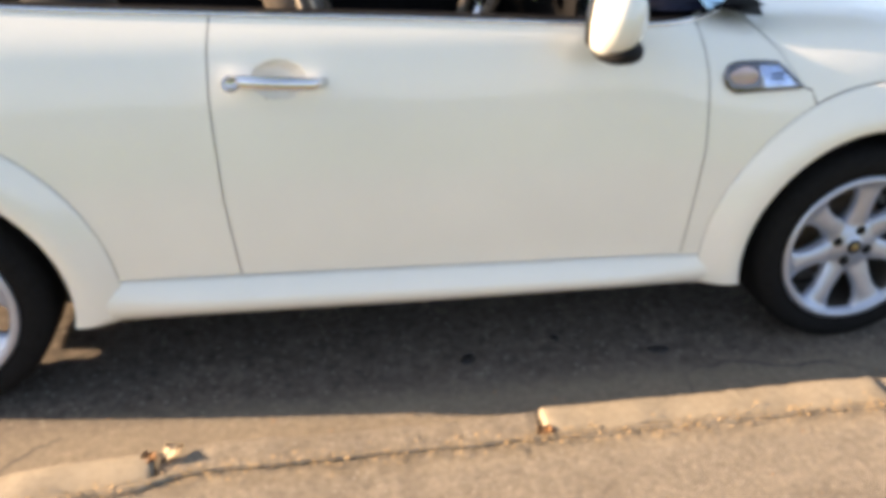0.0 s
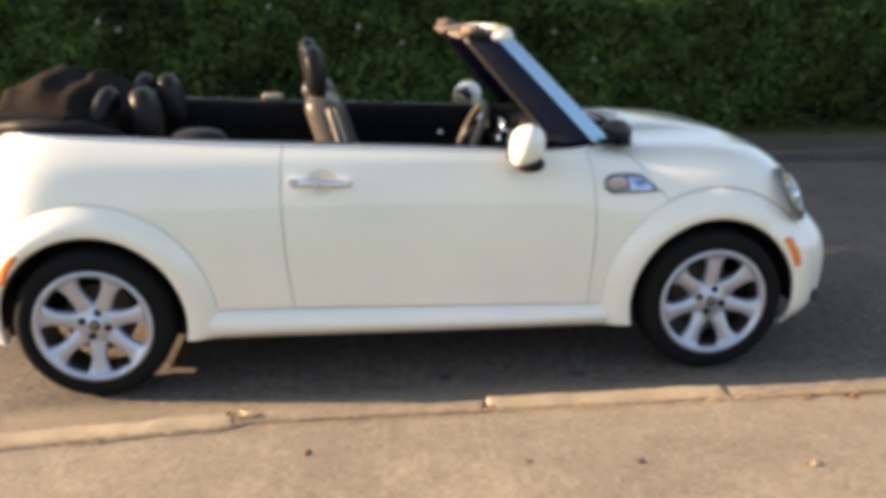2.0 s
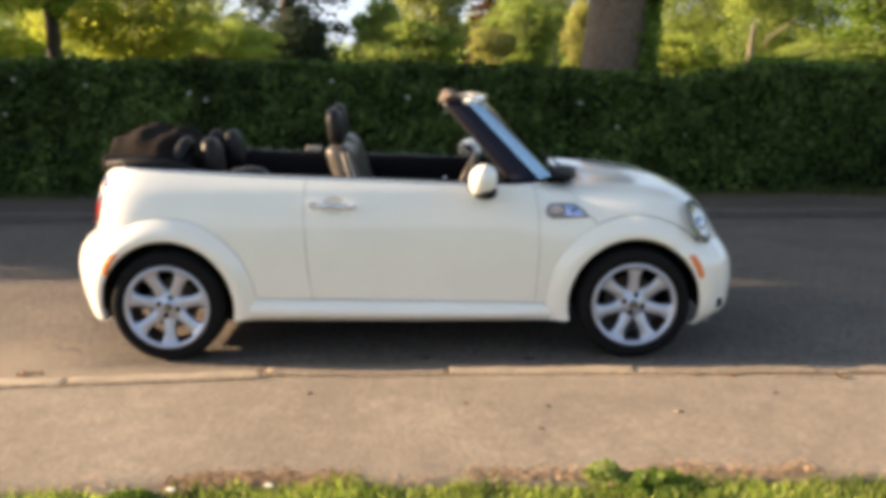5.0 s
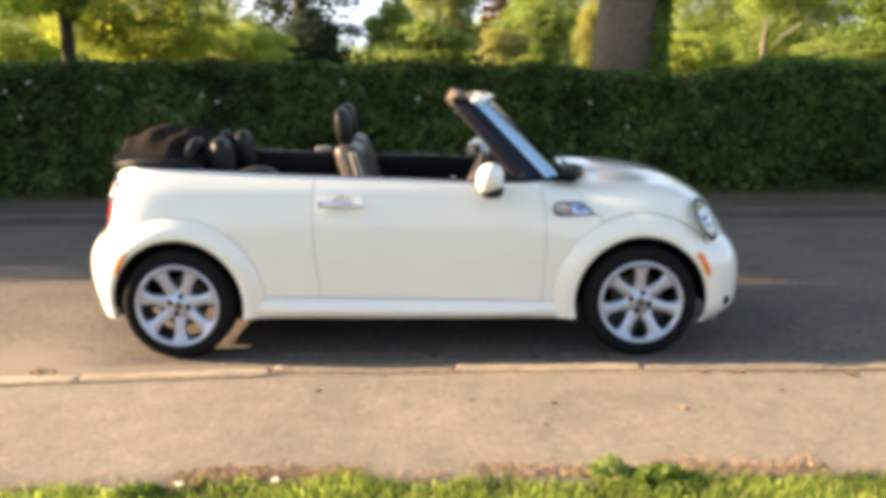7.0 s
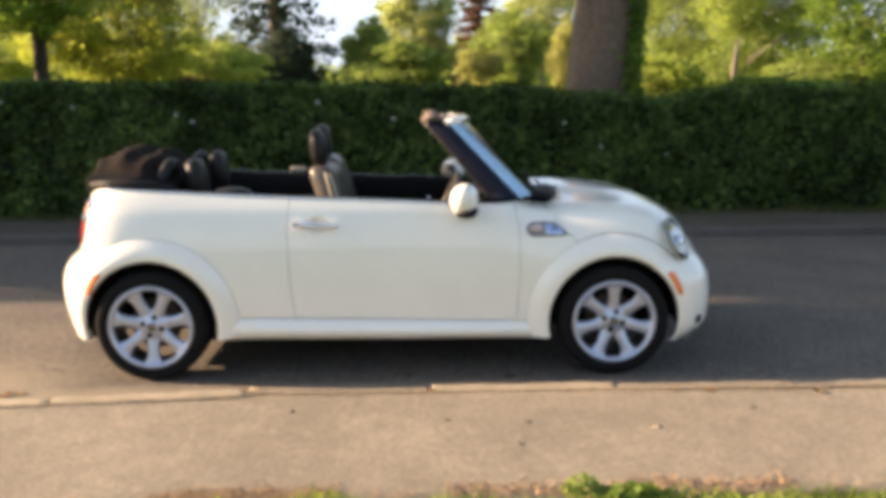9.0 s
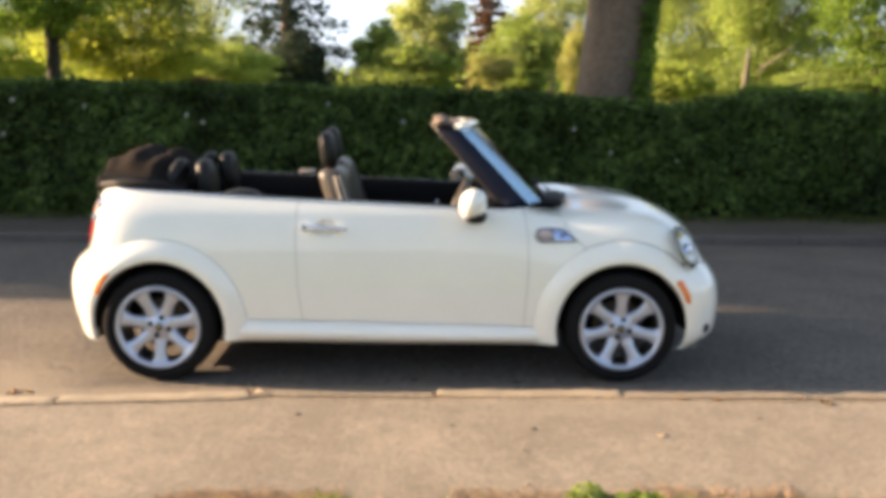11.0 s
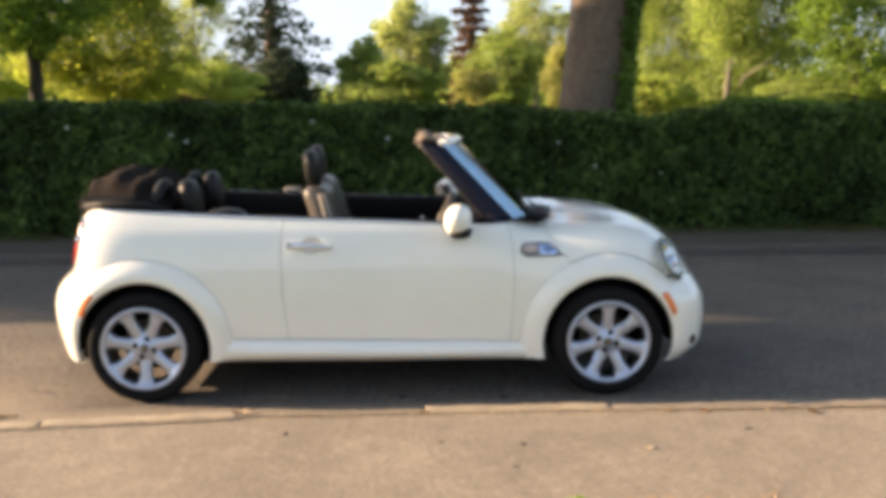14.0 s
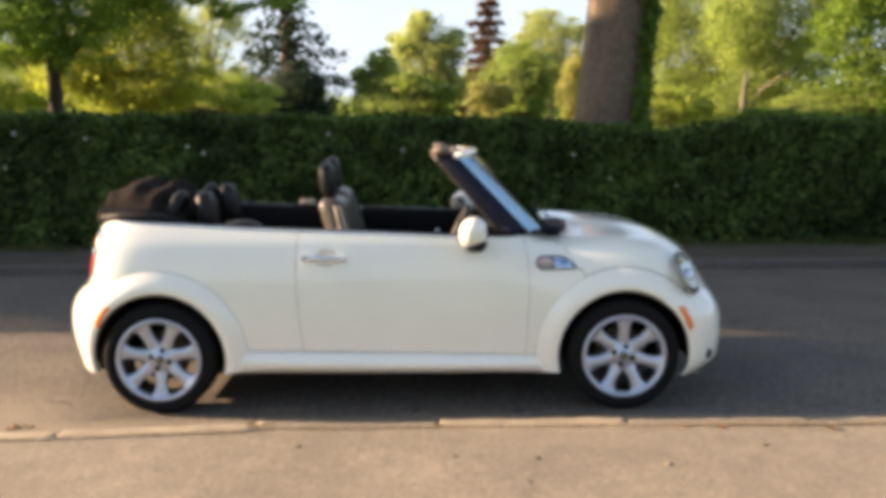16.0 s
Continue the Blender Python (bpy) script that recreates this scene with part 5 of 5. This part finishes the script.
        ob = new("tar_blob" if z == 0 else "dirt_clod", bm_mesh("tar_blob", bm, TAR if z == 0 else CLOD))
        ob.location, ob.rotation_euler = (x, y, z + (0.004 if z == 0 else 0.0025)), (0, 0, 1.5 if k == 3 else k)
        tagged(ob, "small black tar blob stuck to the asphalt" if z == 0 else "small dark brown dirt clod on the footpath", "stain", group="dark spots")


litter()


def grass(name, label, count, area, height, seed, edge=None, base=PAVE_Z, mat=None, fade=(0.67, 0.67)):
    """Upright bent blades, thinning out towards the ends of their area, in one mesh."""
    rng = np.random.default_rng(seed)
    v, f = [], []
    for _ in range(count):
        x, y = rng.uniform(area[0], area[1]), rng.uniform(area[2], area[3])
        clump = noise.noise((x * 2.2, y * 2.2, seed))
        out = max((area[0] + fade[0] - x) / fade[0], (x - area[1] + fade[0]) / fade[0], (area[2] + fade[1] - y) / fade[1], 0)
        if (edge and y > edge(x) + 0.13 * clump) or rng.random() < out:
            continue
        h = height * rng.uniform(0.5, 1.3) * (1 + 1.8 * max(0, clump))
        a, w = rng.uniform(0, 2 * math.pi), 0.0026 + 0.002 * rng.random()
        dx, dy = math.cos(a), math.sin(a)
        lean = h * rng.uniform(0.1, 0.8)
        b = rng.uniform(0, 2 * math.pi)
        lx, ly = math.cos(b) * lean, math.sin(b) * lean
        k = len(v)
        v += [(x - dx * w, y - dy * w, base), (x + dx * w, y + dy * w, base), (x + lx * 0.4 + dx * w * 0.8, y + ly * 0.4 + dy * w * 0.8, base + h * 0.6),
              (x + lx * 0.4 - dx * w * 0.8, y + ly * 0.4 - dy * w * 0.8, base + h * 0.6), (x + lx, y + ly, base + h)]
        f += [(k, k + 1, k + 2, k + 3), (k + 3, k + 2, k + 4)]
    tagged(new(name, mesh(name, v, f, mat or BLADE, False)), label, "grass", kind="stuff")


grass("verge_grass", "sunlit short green grass blades along the footpath edge", 122000, (-5.6, 6.4, -4.4, VERGE_Y + 0.16), 0.036, 3, lambda x: VERGE_Y + ragged(x) - 0.03, PAVE_Z - 0.01, None, (2.6, 1.4))
grass("lawn_grass", "mown green lawn blades farther from the footpath", 125000, (-8.0, 8.5, -8.0, VERGE_Y + 0.1), 0.034, 9, lambda x: VERGE_Y + ragged(x) - 0.05, PAVE_Z - 0.01, None, (1.5, 1.5))
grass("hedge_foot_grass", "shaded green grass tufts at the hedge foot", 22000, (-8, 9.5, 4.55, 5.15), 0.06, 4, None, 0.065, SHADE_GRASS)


def weed(x, y, wide, tall, count, mat, label, seed):
    """A low tuft of broad leaves rising from one root."""
    rng = np.random.default_rng(seed)
    a, r = rng.uniform(0, 2 * math.pi, count), wide * rng.random(count) ** 0.6
    pts = np.stack([r * np.cos(a) * 1.5, r * np.sin(a), tall * (1 - (r / wide) ** 2) * rng.random(count) + 0.004], 1)
    ob = new("weed_tuft", leaves(pts, np.stack([0.5 * np.cos(a), 0.5 * np.sin(a), 0 * a + 1], 1), 0.019, mat, "weed_tuft", 0.5, 1.7, seed))
    ob.location = (x, y, PAVE_Z - 0.004)
    tagged(ob, label, "weed", group="weeds in the verge")


weed(0.98, -2.33, 0.11, 0.055, 420, LEAF_DARK, "dark green broadleaf weed spreading at the lawn edge", 91)
weed(0.80, -2.27, 0.06, 0.070, 220, LEAF_MID, "yellow-green weed tuft beside the footpath", 92)
weed(-0.88, -2.42, 0.07, 0.050, 180, LEAF_DARK, "small dark weed in the lawn edge", 93)


def daisy(x, y, z):
    """A small white flower head on a stalk."""
    d = empty("daisy", (x, y, PAVE_Z - 0.01))
    tagged(d, "small white daisy standing in the verge grass", "flower", group="daisies")
    add("stalk", mesh("stalk", *tube([(0, 0, 0), (0.003, 0, z * 0.6), (0, 0, z)], 0.0016, 6), LEAF_MID), d)
    bm = bmesh.new()
    for k in range(9):
        a = 2 * math.pi * k / 9
        bmesh.ops.create_icosphere(bm, subdivisions=1, radius=1.0, matrix=Matrix.Translation((0.010 * math.cos(a), 0.010 * math.sin(a), z)) @ Matrix.Rotation(a, 4, "Z") @ Matrix.Diagonal((0.008, 0.0035, 0.0015, 1)))
    add("petals", bm_mesh("petals", bm, DAISY), d, "white petals")
    add("centre", bm_mesh("centre", ball_bm((0.004, 0.004, 0.003), (0, 0, z + 0.001), 2), LEAF_GOLD), d, "yellow centre")


DAISY = simple("daisy_petals", (0.75, 0.74, 0.68), 0.6, vary=0.05)
daisy(-0.40, -2.395, 0.055)
daisy(-0.74, -2.40, 0.045)


# ---------------------------------------------------------------- trees
def crown_mesh(name, mat, blobs, count, size, seed, clump=0.30, shell=0.55):
    """Leaves in many small clumps spread through ellipsoids (centre, radii)."""
    rng = np.random.default_rng(seed)
    pts, nor = [], []
    vol = [r[0] * r[1] * r[2] for c, r in blobs]
    tot = sum(x ** 0.67 for x in vol)
    for (c, r), w in zip(blobs, vol):
        m = int(count * w ** 0.67 / tot)
        k = max(8, m // 110)
        d = rng.normal(0, 1, (k, 3))
        d /= np.linalg.norm(d, axis=1)[:, None]
        rad = (shell + (1 - shell) * rng.random(k)) * (0.82 + 0.22 * np.array([noise.noise(tuple(q * 2.2 + seed)) for q in d]))
        cen = d * rad[:, None]
        pick = rng.integers(0, k, m)
        wide = clump * 0.45 * rng.uniform(0.45, 1.5, k)[pick][:, None] * np.array((1.25, 1.25, 0.7))     # clumps of unequal size, flatter than wide
        q = cen[pick] + rng.normal(0, 1, (m, 3)) * wide
        pts.append(q * np.array(r) + np.array(c))
        nor.append(q + np.array((0, 0, 0.5)))
    return leaves(np.concatenate(pts), np.concatenate(nor), size, mat, name, 0.8, 1.5, seed)


def tree(name, label, x, y, trunk_r, trunk_top, blobs, mat, count, size, seed, lean=(0, 0), bark=None, limbs=5, shell=0.55, group=""):
    """A tapered trunk with limbs into the crown; blobs are (dx, dy, z, rx, ry, rz) from the tree's foot."""
    t = empty(name, (x, y, -0.06))
    tagged(t, label, "tree" if "bush" not in name and "shrub" not in name else "shrub", group)
    rng = random.Random(seed)
    bark = bark or BARK
    pts, rad = [], []
    for k in range(9):
        q = k / 8
        pts.append((lean[0] * q + 0.06 * trunk_top * 0.2 * noise.noise((q * 3, seed, 0)), lean[1] * q, trunk_top * q))
        rad.append(trunk_r * (1 + 0.5 * math.exp(-q * 14)) * (1 - 0.45 * q))
    add("trunk", mesh("trunk", *tube(pts, rad, 14), bark), t, "")
    for k in range(limbs):
        b = blobs[k % len(blobs)]
        q = rng.uniform(0.45, 1.0)
        a = Vector((lean[0] * q, lean[1] * q, trunk_top * q))
        e = Vector((b[0] + b[3] * rng.uniform(-0.6, 0.6), b[1] + b[4] * rng.uniform(-0.6, 0.6), b[2] + b[5] * rng.uniform(-0.3, 0.6)))
        mid = a.lerp(e, 0.5) + Vector((0, 0, 0.12 * (e - a).length))
        add("limb", mesh("limb", *tube([a, a.lerp(mid, 0.6), mid, mid.lerp(e, 0.6), e], [trunk_r * f for f in (0.5, 0.4, 0.3, 0.2, 0.08)], 8), bark), t)
    cm = crown_mesh("crown", mat, [((b[0], b[1], b[2]), (b[3], b[4], b[5])) for b in blobs], count, size, seed, shell=shell)
    tagged(add("crown", cm, t), kind="stuff")
    return t


def conifer(name, label, x, y, height, radius, mat, seed, layers=16, per=220, size=0.26):
    t = empty(name, (x, y, -0.06))
    tagged(t, label, "tree")
    add("trunk", mesh("trunk", *tube([(0, 0, 0), (0.05, 0, height * 0.5), (0, 0, height * 0.97)], [radius * 0.12, radius * 0.08, 0.03], 10), BARK), t)
    rng = np.random.default_rng(seed)
    pts, nor = [], []
    for k in range(layers):
        q = k / (layers - 1)
        z = height * (0.14 + 0.84 * q)
        r = radius * (1 - q) ** 0.8 * rng.uniform(0.75, 1.15) + 0.12
        boughs = max(5, int(9 * (1 - q) + 4))
        for b in range(boughs):
            a = 2 * math.pi * (b + rng.random()) / boughs
            ln = r * rng.uniform(0.6, 1.15)
            n = max(8, int(per * ln / radius / boughs * 6 / 4))
            s = rng.random(n) ** 0.7 * ln
            pts.append(np.stack([np.cos(a) * s + rng.normal(0, 0.10 * radius / 2, n), np.sin(a) * s + rng.normal(0, 0.10 * radius / 2, n), z - 0.16 * s + rng.normal(0, 0.08 * radius / 2, n)], 1))
            nor.append(np.tile((0.3 * np.cos(a), 0.3 * np.sin(a), 1.0), (n, 1)))
    tagged(add("crown", leaves(np.concatenate(pts), np.concatenate(nor), size, mat, "crown", 0.5, 1.8, seed), t), kind="stuff")
    return t


def spot(u, d):
    """Foot of a thing at bearing u (sideways per metre ahead) and d metres ahead of the place where the walk ends."""
    return 0.233 + u * d, -5.18 + d


def rise(e, d):
    """Height at which something stands e (per metre ahead) above eye level there."""
    return 1.514 + e * d


def far_tree(name, label, u, e, d, ru, re, mat, count, size, seed, shell=0.5, trunk=0.0, limbs=4, depth=1.0, extra=(), bark=None):
    """A tree given by the bearing, elevation and half extents of its crown as seen from the street."""
    x, y = spot(u, d)
    z, rx, rz = rise(e, d), 1.22 * ru * d, 1.18 * re * d
    blobs = [(0, 0, z, rx * 0.8, rx * 0.8 * depth, rz * 0.8)]
    rng = random.Random(seed)
    for k in range(5):
        a = 2 * math.pi * k / 5 + rng.random()
        blobs.append((rx * 0.55 * math.cos(a), rx * 0.4 * rng.uniform(-1, 1) * depth, z + rz * 0.55 * math.sin(a), rx * rng.uniform(0.35, 0.55), rx * 0.5 * depth, rz * rng.uniform(0.3, 0.5)))
    blobs += [(a * d, 0, rise(b, d), c * d, c * d, f * d) for a, b, c, f in extra]
    low = max(0.6, z - rz * 0.3)
    return tree(name, label, x, y, trunk or max(0.07, 0.05 * rx), low + 0.3 * rz, blobs, mat, int(count * (5.6 if d < 46 else 4.4)), size * (0.40 if d < 46 else 0.45), seed, limbs=limbs, shell=shell, bark=bark)


far_tree("oak_tree", "dark green leafy tree with a dark trunk", -0.438, 0.165, 20, 0.125, 0.10, LEAF_DARK, 9000, 0.13, 21, trunk=0.20, extra=((-0.012, 0.092, 0.040, 0.040), (0.20, 0.145, 0.05, 0.024), (0.13, 0.158, 0.06, 0.03), (0.255, 0.150, 0.040, 0.022)), bark=SHADED_BARK)
far_tree("lime_tree", "olive green broadleaf tree in low sun", -0.350, 0.085, 30, 0.090, 0.100, LEAF_OLIVE, 12000, 0.17, 22, trunk=0.16)
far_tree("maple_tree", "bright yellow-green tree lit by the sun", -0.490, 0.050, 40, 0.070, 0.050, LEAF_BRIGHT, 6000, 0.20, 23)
far_tree("birch_tree", "thin pale-leaved birch tree", -0.262, 0.090, 45, 0.048, 0.085, LEAF_PALE, 2600, 0.20, 24, shell=0.2)
far_tree("hazel_bush", "yellow-green hazel bush in sunlight", -0.240, 0.035, 44, 0.050, 0.032, LEAF_BRIGHT, 5000, 0.18, 25)
conifer("spruce_tree", "tall dark spruce with layered boughs", *spot(-0.170, 60), rise(0.168, 60), 6.2, LEAF_FIR, 26, 12, 560, 0.27)
far_tree("yew_bush", "dark rounded yew bush", -0.164, 0.030, 50, 0.034, 0.046, LEAF_FIR, 7000, 0.22, 27, shell=0.7)
far_tree("ash_tree", "mid green ash tree at the far lawn", -0.064, 0.045, 60, 0.032, 0.045, LEAF_MID, 5500, 0.28, 28)
far_tree("willow_tree", "tall pale green tree in hazy light", -0.010, 0.070, 65, 0.048, 0.058, LEAF_PALE, 5500, 0.30, 29, shell=0.35)
far_tree("alder_tree", "low mid green tree group at the far lawn", -0.030, 0.025, 58, 0.062, 0.034, LEAF_MID, 6000, 0.26, 30)
conifer("larch_tree", "tall russet-brown larch with layered boughs", *spot(0.061, 70), rise(0.172, 70), 3.3, LEAF_RUSSET, 31, 17, 420, 0.24)
far_tree("beech_tree", "green beech tree behind a golden dome bush", 0.100, 0.050, 55, 0.046, 0.048, LEAF_MID, 6000, 0.26, 32)
far_tree("poplar_tree", "pale green feathery tree against the sky", 0.135, 0.088, 60, 0.050, 0.050, LEAF_PALE, 3800, 0.27, 33, shell=0.3)
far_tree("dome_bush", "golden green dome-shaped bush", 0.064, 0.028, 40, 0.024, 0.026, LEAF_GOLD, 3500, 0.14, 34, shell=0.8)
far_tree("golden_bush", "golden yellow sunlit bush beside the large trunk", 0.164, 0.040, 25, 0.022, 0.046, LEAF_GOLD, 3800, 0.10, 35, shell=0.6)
far_tree("chestnut_tree", "bright green sunlit tree behind the hedge", 0.300, 0.085, 36, 0.080, 0.100, LEAF_MID, 13000, 0.16, 36, trunk=0.13)
far_tree("sycamore_tree", "green drooping tree with a pale crooked trunk", 0.400, 0.100, 30, 0.088, 0.105, LEAF_MID, 7000, 0.18, 37, trunk=0.15, shell=0.4)
far_tree("hornbeam_tree", "dense green tree with gaps of sky", 0.510, 0.085, 24, 0.075, 0.115, LEAF_DARK, 3600, 0.17, 38, trunk=0.16, shell=0.4)
far_tree("laurel_bush", "yellow-green bush above the hedge", 0.455, 0.020, 24, 0.050, 0.020, LEAF_MID, 3000, 0.12, 39)
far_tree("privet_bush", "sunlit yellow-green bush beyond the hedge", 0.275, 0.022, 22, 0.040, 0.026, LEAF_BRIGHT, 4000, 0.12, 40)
far_tree("holly_bush", "dark mound of holly behind the hedge", 0.400, 0.000, 13.5, 0.060, 0.022, LEAF_DARK, 4000, 0.07, 41, shell=0.8)
far_tree("red_shrub", "small reddish shrub behind the hedge", -0.270, 0.014, 32, 0.040, 0.014, LEAF_RUSSET, 1800, 0.12, 42)
# unseen trees added further along the street, so that their crowns shade the road and the hedge
tree("unseen_street_tree", "unseen leafy street tree added to shade the road", -15.5, 7.55, 0.30, 4.5, [(0, 0, 6.2, 4.7, 4.7, 4.6), (0.5, 0, 3.6, 4.0, 4.4, 1.8), (0, -2.7, 3.6, 3.4, 2.1, 2.0), (0, -2.6, 6.4, 3.4, 2.2, 2.6)], LEAF_MID, 34000, 0.26, 51, shell=0.15)
tree("unseen_street_tree", "unseen leafy street tree added to shade the road", -25.0, 9.72, 0.32, 5.0, [(0, 0, 7.8, 5.2, 6.0, 5.2), (0, 0, 4.2, 4.6, 5.2, 2.4)], LEAF_MID, 20000, 0.30, 52, shell=0.2)


def pale_trunk():
    t = empty("pale_trunk_tree", (*spot(0.352, 23), -0.06))
    tagged(t, "leaning pale bare tree trunk with one long side limb", "tree")
    z = [rise(e, 23) for e in (-0.02, 0.012, 0.040, 0.062)]
    add("trunk", mesh("trunk", *tube([(-0.10, 0, 0), (0, 0, z[0]), (0.15, 0, z[1]), (0.22, 0.1, z[2]), (0.30, 0.2, z[3])], [0.15, 0.12, 0.10, 0.07, 0.03], 10), PALE_BARK), t)
    add("limb", mesh("limb", *tube([(0.05, 0, z[0] + 0.1), (0.55, -0.1, rise(0.040, 23)), (1.50, -0.1, rise(0.066, 23))], [0.038, 0.035, 0.025], 8), PALE_BARK), t)
    add("limb", mesh("limb", *tube([(0.02, 0, z[0]), (0.7, 0.1, rise(0.012, 23)), (1.9, 0.1, rise(0.022, 23))], [0.06, 0.05, 0.03], 8), PALE_BARK), t)


PALE_BARK = rough_ground("pale_bark", [(0.25, (0.07, 0.065, 0.045)), (0.55, (0.12, 0.11, 0.075)), (0.85, (0.17, 0.155, 0.11))], (0.8, 0.8, 0.8), (1.1, 1.05, 1.0), 10.0, 0.02)
pale_trunk()


def big_trunk():
    """The thick leaning trunk behind the hedge, ivy on its shaded side, its crown far overhead."""
    d = 13.6
    x0, y0 = spot(0.1955, d)
    t = empty("plane_tree", (x0, y0, -0.06))
    tagged(t, "massive grey-brown tree trunk leaning slightly, dark ivy on one side", "tree")
    v, rows, n = [], 30, 28
    for i in range(rows):
        q = i / (rows - 1)
        z = 7.5 * q
        r = 0.53 * (1 + 0.24 * math.exp(-z * 0.9)) * (1 - 0.22 * q)
        for k in range(n):
            a = 2 * math.pi * k / n
            rr = r * (1 + 0.05 * noise.noise((math.cos(a) * 1.5, math.sin(a) * 1.5, z * 0.4)) + 0.03 * math.sin(a * 7 + z * 0.3))
            v.append((rr * math.cos(a) + 0.066 * z, rr * math.sin(a), z))
    add("trunk", mesh("trunk", v, grid_faces(rows, n, True), BARK), t)
    rng = np.random.default_rng(61)
    m = 9000
    z = rng.uniform(0.5, 7.0, m)
    a = rng.uniform(-1.16, 0.7, m) + 0.05 * z * (rng.random(m) < 0.9) + rng.normal(0, 0.05, m)
    rr = 0.53 * (1 - 0.03 * z) + 0.05 + rng.exponential(0.03, m)
    pts = np.stack([rr * np.cos(a) + 0.066 * z, rr * np.sin(a), z], 1)
    tagged(add("ivy", leaves(pts, np.stack([np.cos(a), np.sin(a), 0 * a + 0.3], 1), 0.075, LEAF_DARK, "ivy", 0.5, 1.2, 62), t, "dark green ivy"), kind="stuff")
    for k, (ex, ey, ez) in enumerate(((-3.4, 0.8, 11.0), (4.2, 0.6, 11.0), (2.2, -3.4, 11.2), (1.0, 2.8, 11.0), (-0.8, -2.6, 11.4))):
        a0 = Vector((0.49, 0, 7.3))
        e = Vector((ex, ey, ez))
        add("limb", mesh("limb", *tube([a0 - Vector((0, 0, 0.4)), a0.lerp(e, 0.35) + Vector((0, 0, 0.3)), a0.lerp(e, 0.7), e], [0.30, 0.22, 0.15, 0.06], 10), BARK), t)
    # unseen crown, made this wide to keep skylight off the hedge and road
    tagged(add("crown", crown_mesh("crown", LEAF_MID, [((0.8, -0.4, 11.4), (6.5, 6.0, 2.6)), ((3.6, -1.5, 10.8), (4.5, 4.5, 2.0)), ((-3.0, 1.0, 11.2), (3.6, 4.0, 2.0))], 42000, 0.30, 63, shell=0.2), t), kind="stuff")


big_trunk()


def woods(name, label, y0, y1, seed, tall=6.0):
    """A low uneven belt of trees that closes the view across the park."""
    rng = np.random.default_rng(seed)
    pts, nor = [], []
    for k in range(260):
        x, y = rng.uniform(-150, 150), rng.uniform(y0, y1)
        h = tall + 3.5 * noise.noise((x * 0.05, seed, 0)) + rng.uniform(-1, 1.5)
        m = 190
        q = rng.normal(0, 1, (m, 3))
        q /= np.linalg.norm(q, axis=1)[:, None]
        pts.append(q * np.array((4.0, 3.0, h * 0.5)) * rng.uniform(0.7, 1.0, (m, 1)) + np.array((x, y, h * 0.5)))
        nor.append(q + np.array((0, 0, 0.5)))
    tagged(new(name, leaves(np.concatenate(pts), np.concatenate(nor), 0.75, LEAF_MID, name, 0.7, 1.4, seed + 1)), label, "trees", kind="stuff")


woods("far_woods", "distant belt of green woodland beyond the park", 80, 112, 71)
# the near-side belt is unseen, added for the car's flank to mirror
woods("near_side_woods", "unseen belt of green trees added across the wide lawn", -80, -58, 73, 4.5)


def hedge_flowers():
    rng = random.Random(81)
    pts = [(-5.1, 1.35), (-4.75, 1.45), (-4.9, 1.05), (-3.95, 1.38), (-2.75, 1.28), (-2.55, 1.20), (-1.05, 1.42), (-0.15, 1.22), (2.35, 0.86), (3.15, 0.78), (1.9, 1.15), (-3.3, 0.72), (0.3, 1.05)]
    for k, (x, z) in enumerate(pts):
        bm = bmesh.new()
        for j in range(7):
            a = 2 * math.pi * j / 7
            bmesh.ops.create_icosphere(bm, subdivisions=1, radius=0.010, matrix=Matrix.Translation((0.016 * math.cos(a), rng.uniform(-0.01, 0.01), 0.016 * math.sin(a))) @ Matrix.Diagonal((1, 0.5, 1, 1)))
        ob = new("hedge_blossom", bm_mesh("hedge_blossom", bm, PETAL))
        ob.location = (x, hedge_face(x, z) - 0.03, z)
        tagged(ob, "small white blossom cluster on the dark hedge", "flower", group="hedge blossoms")


hedge_flowers()
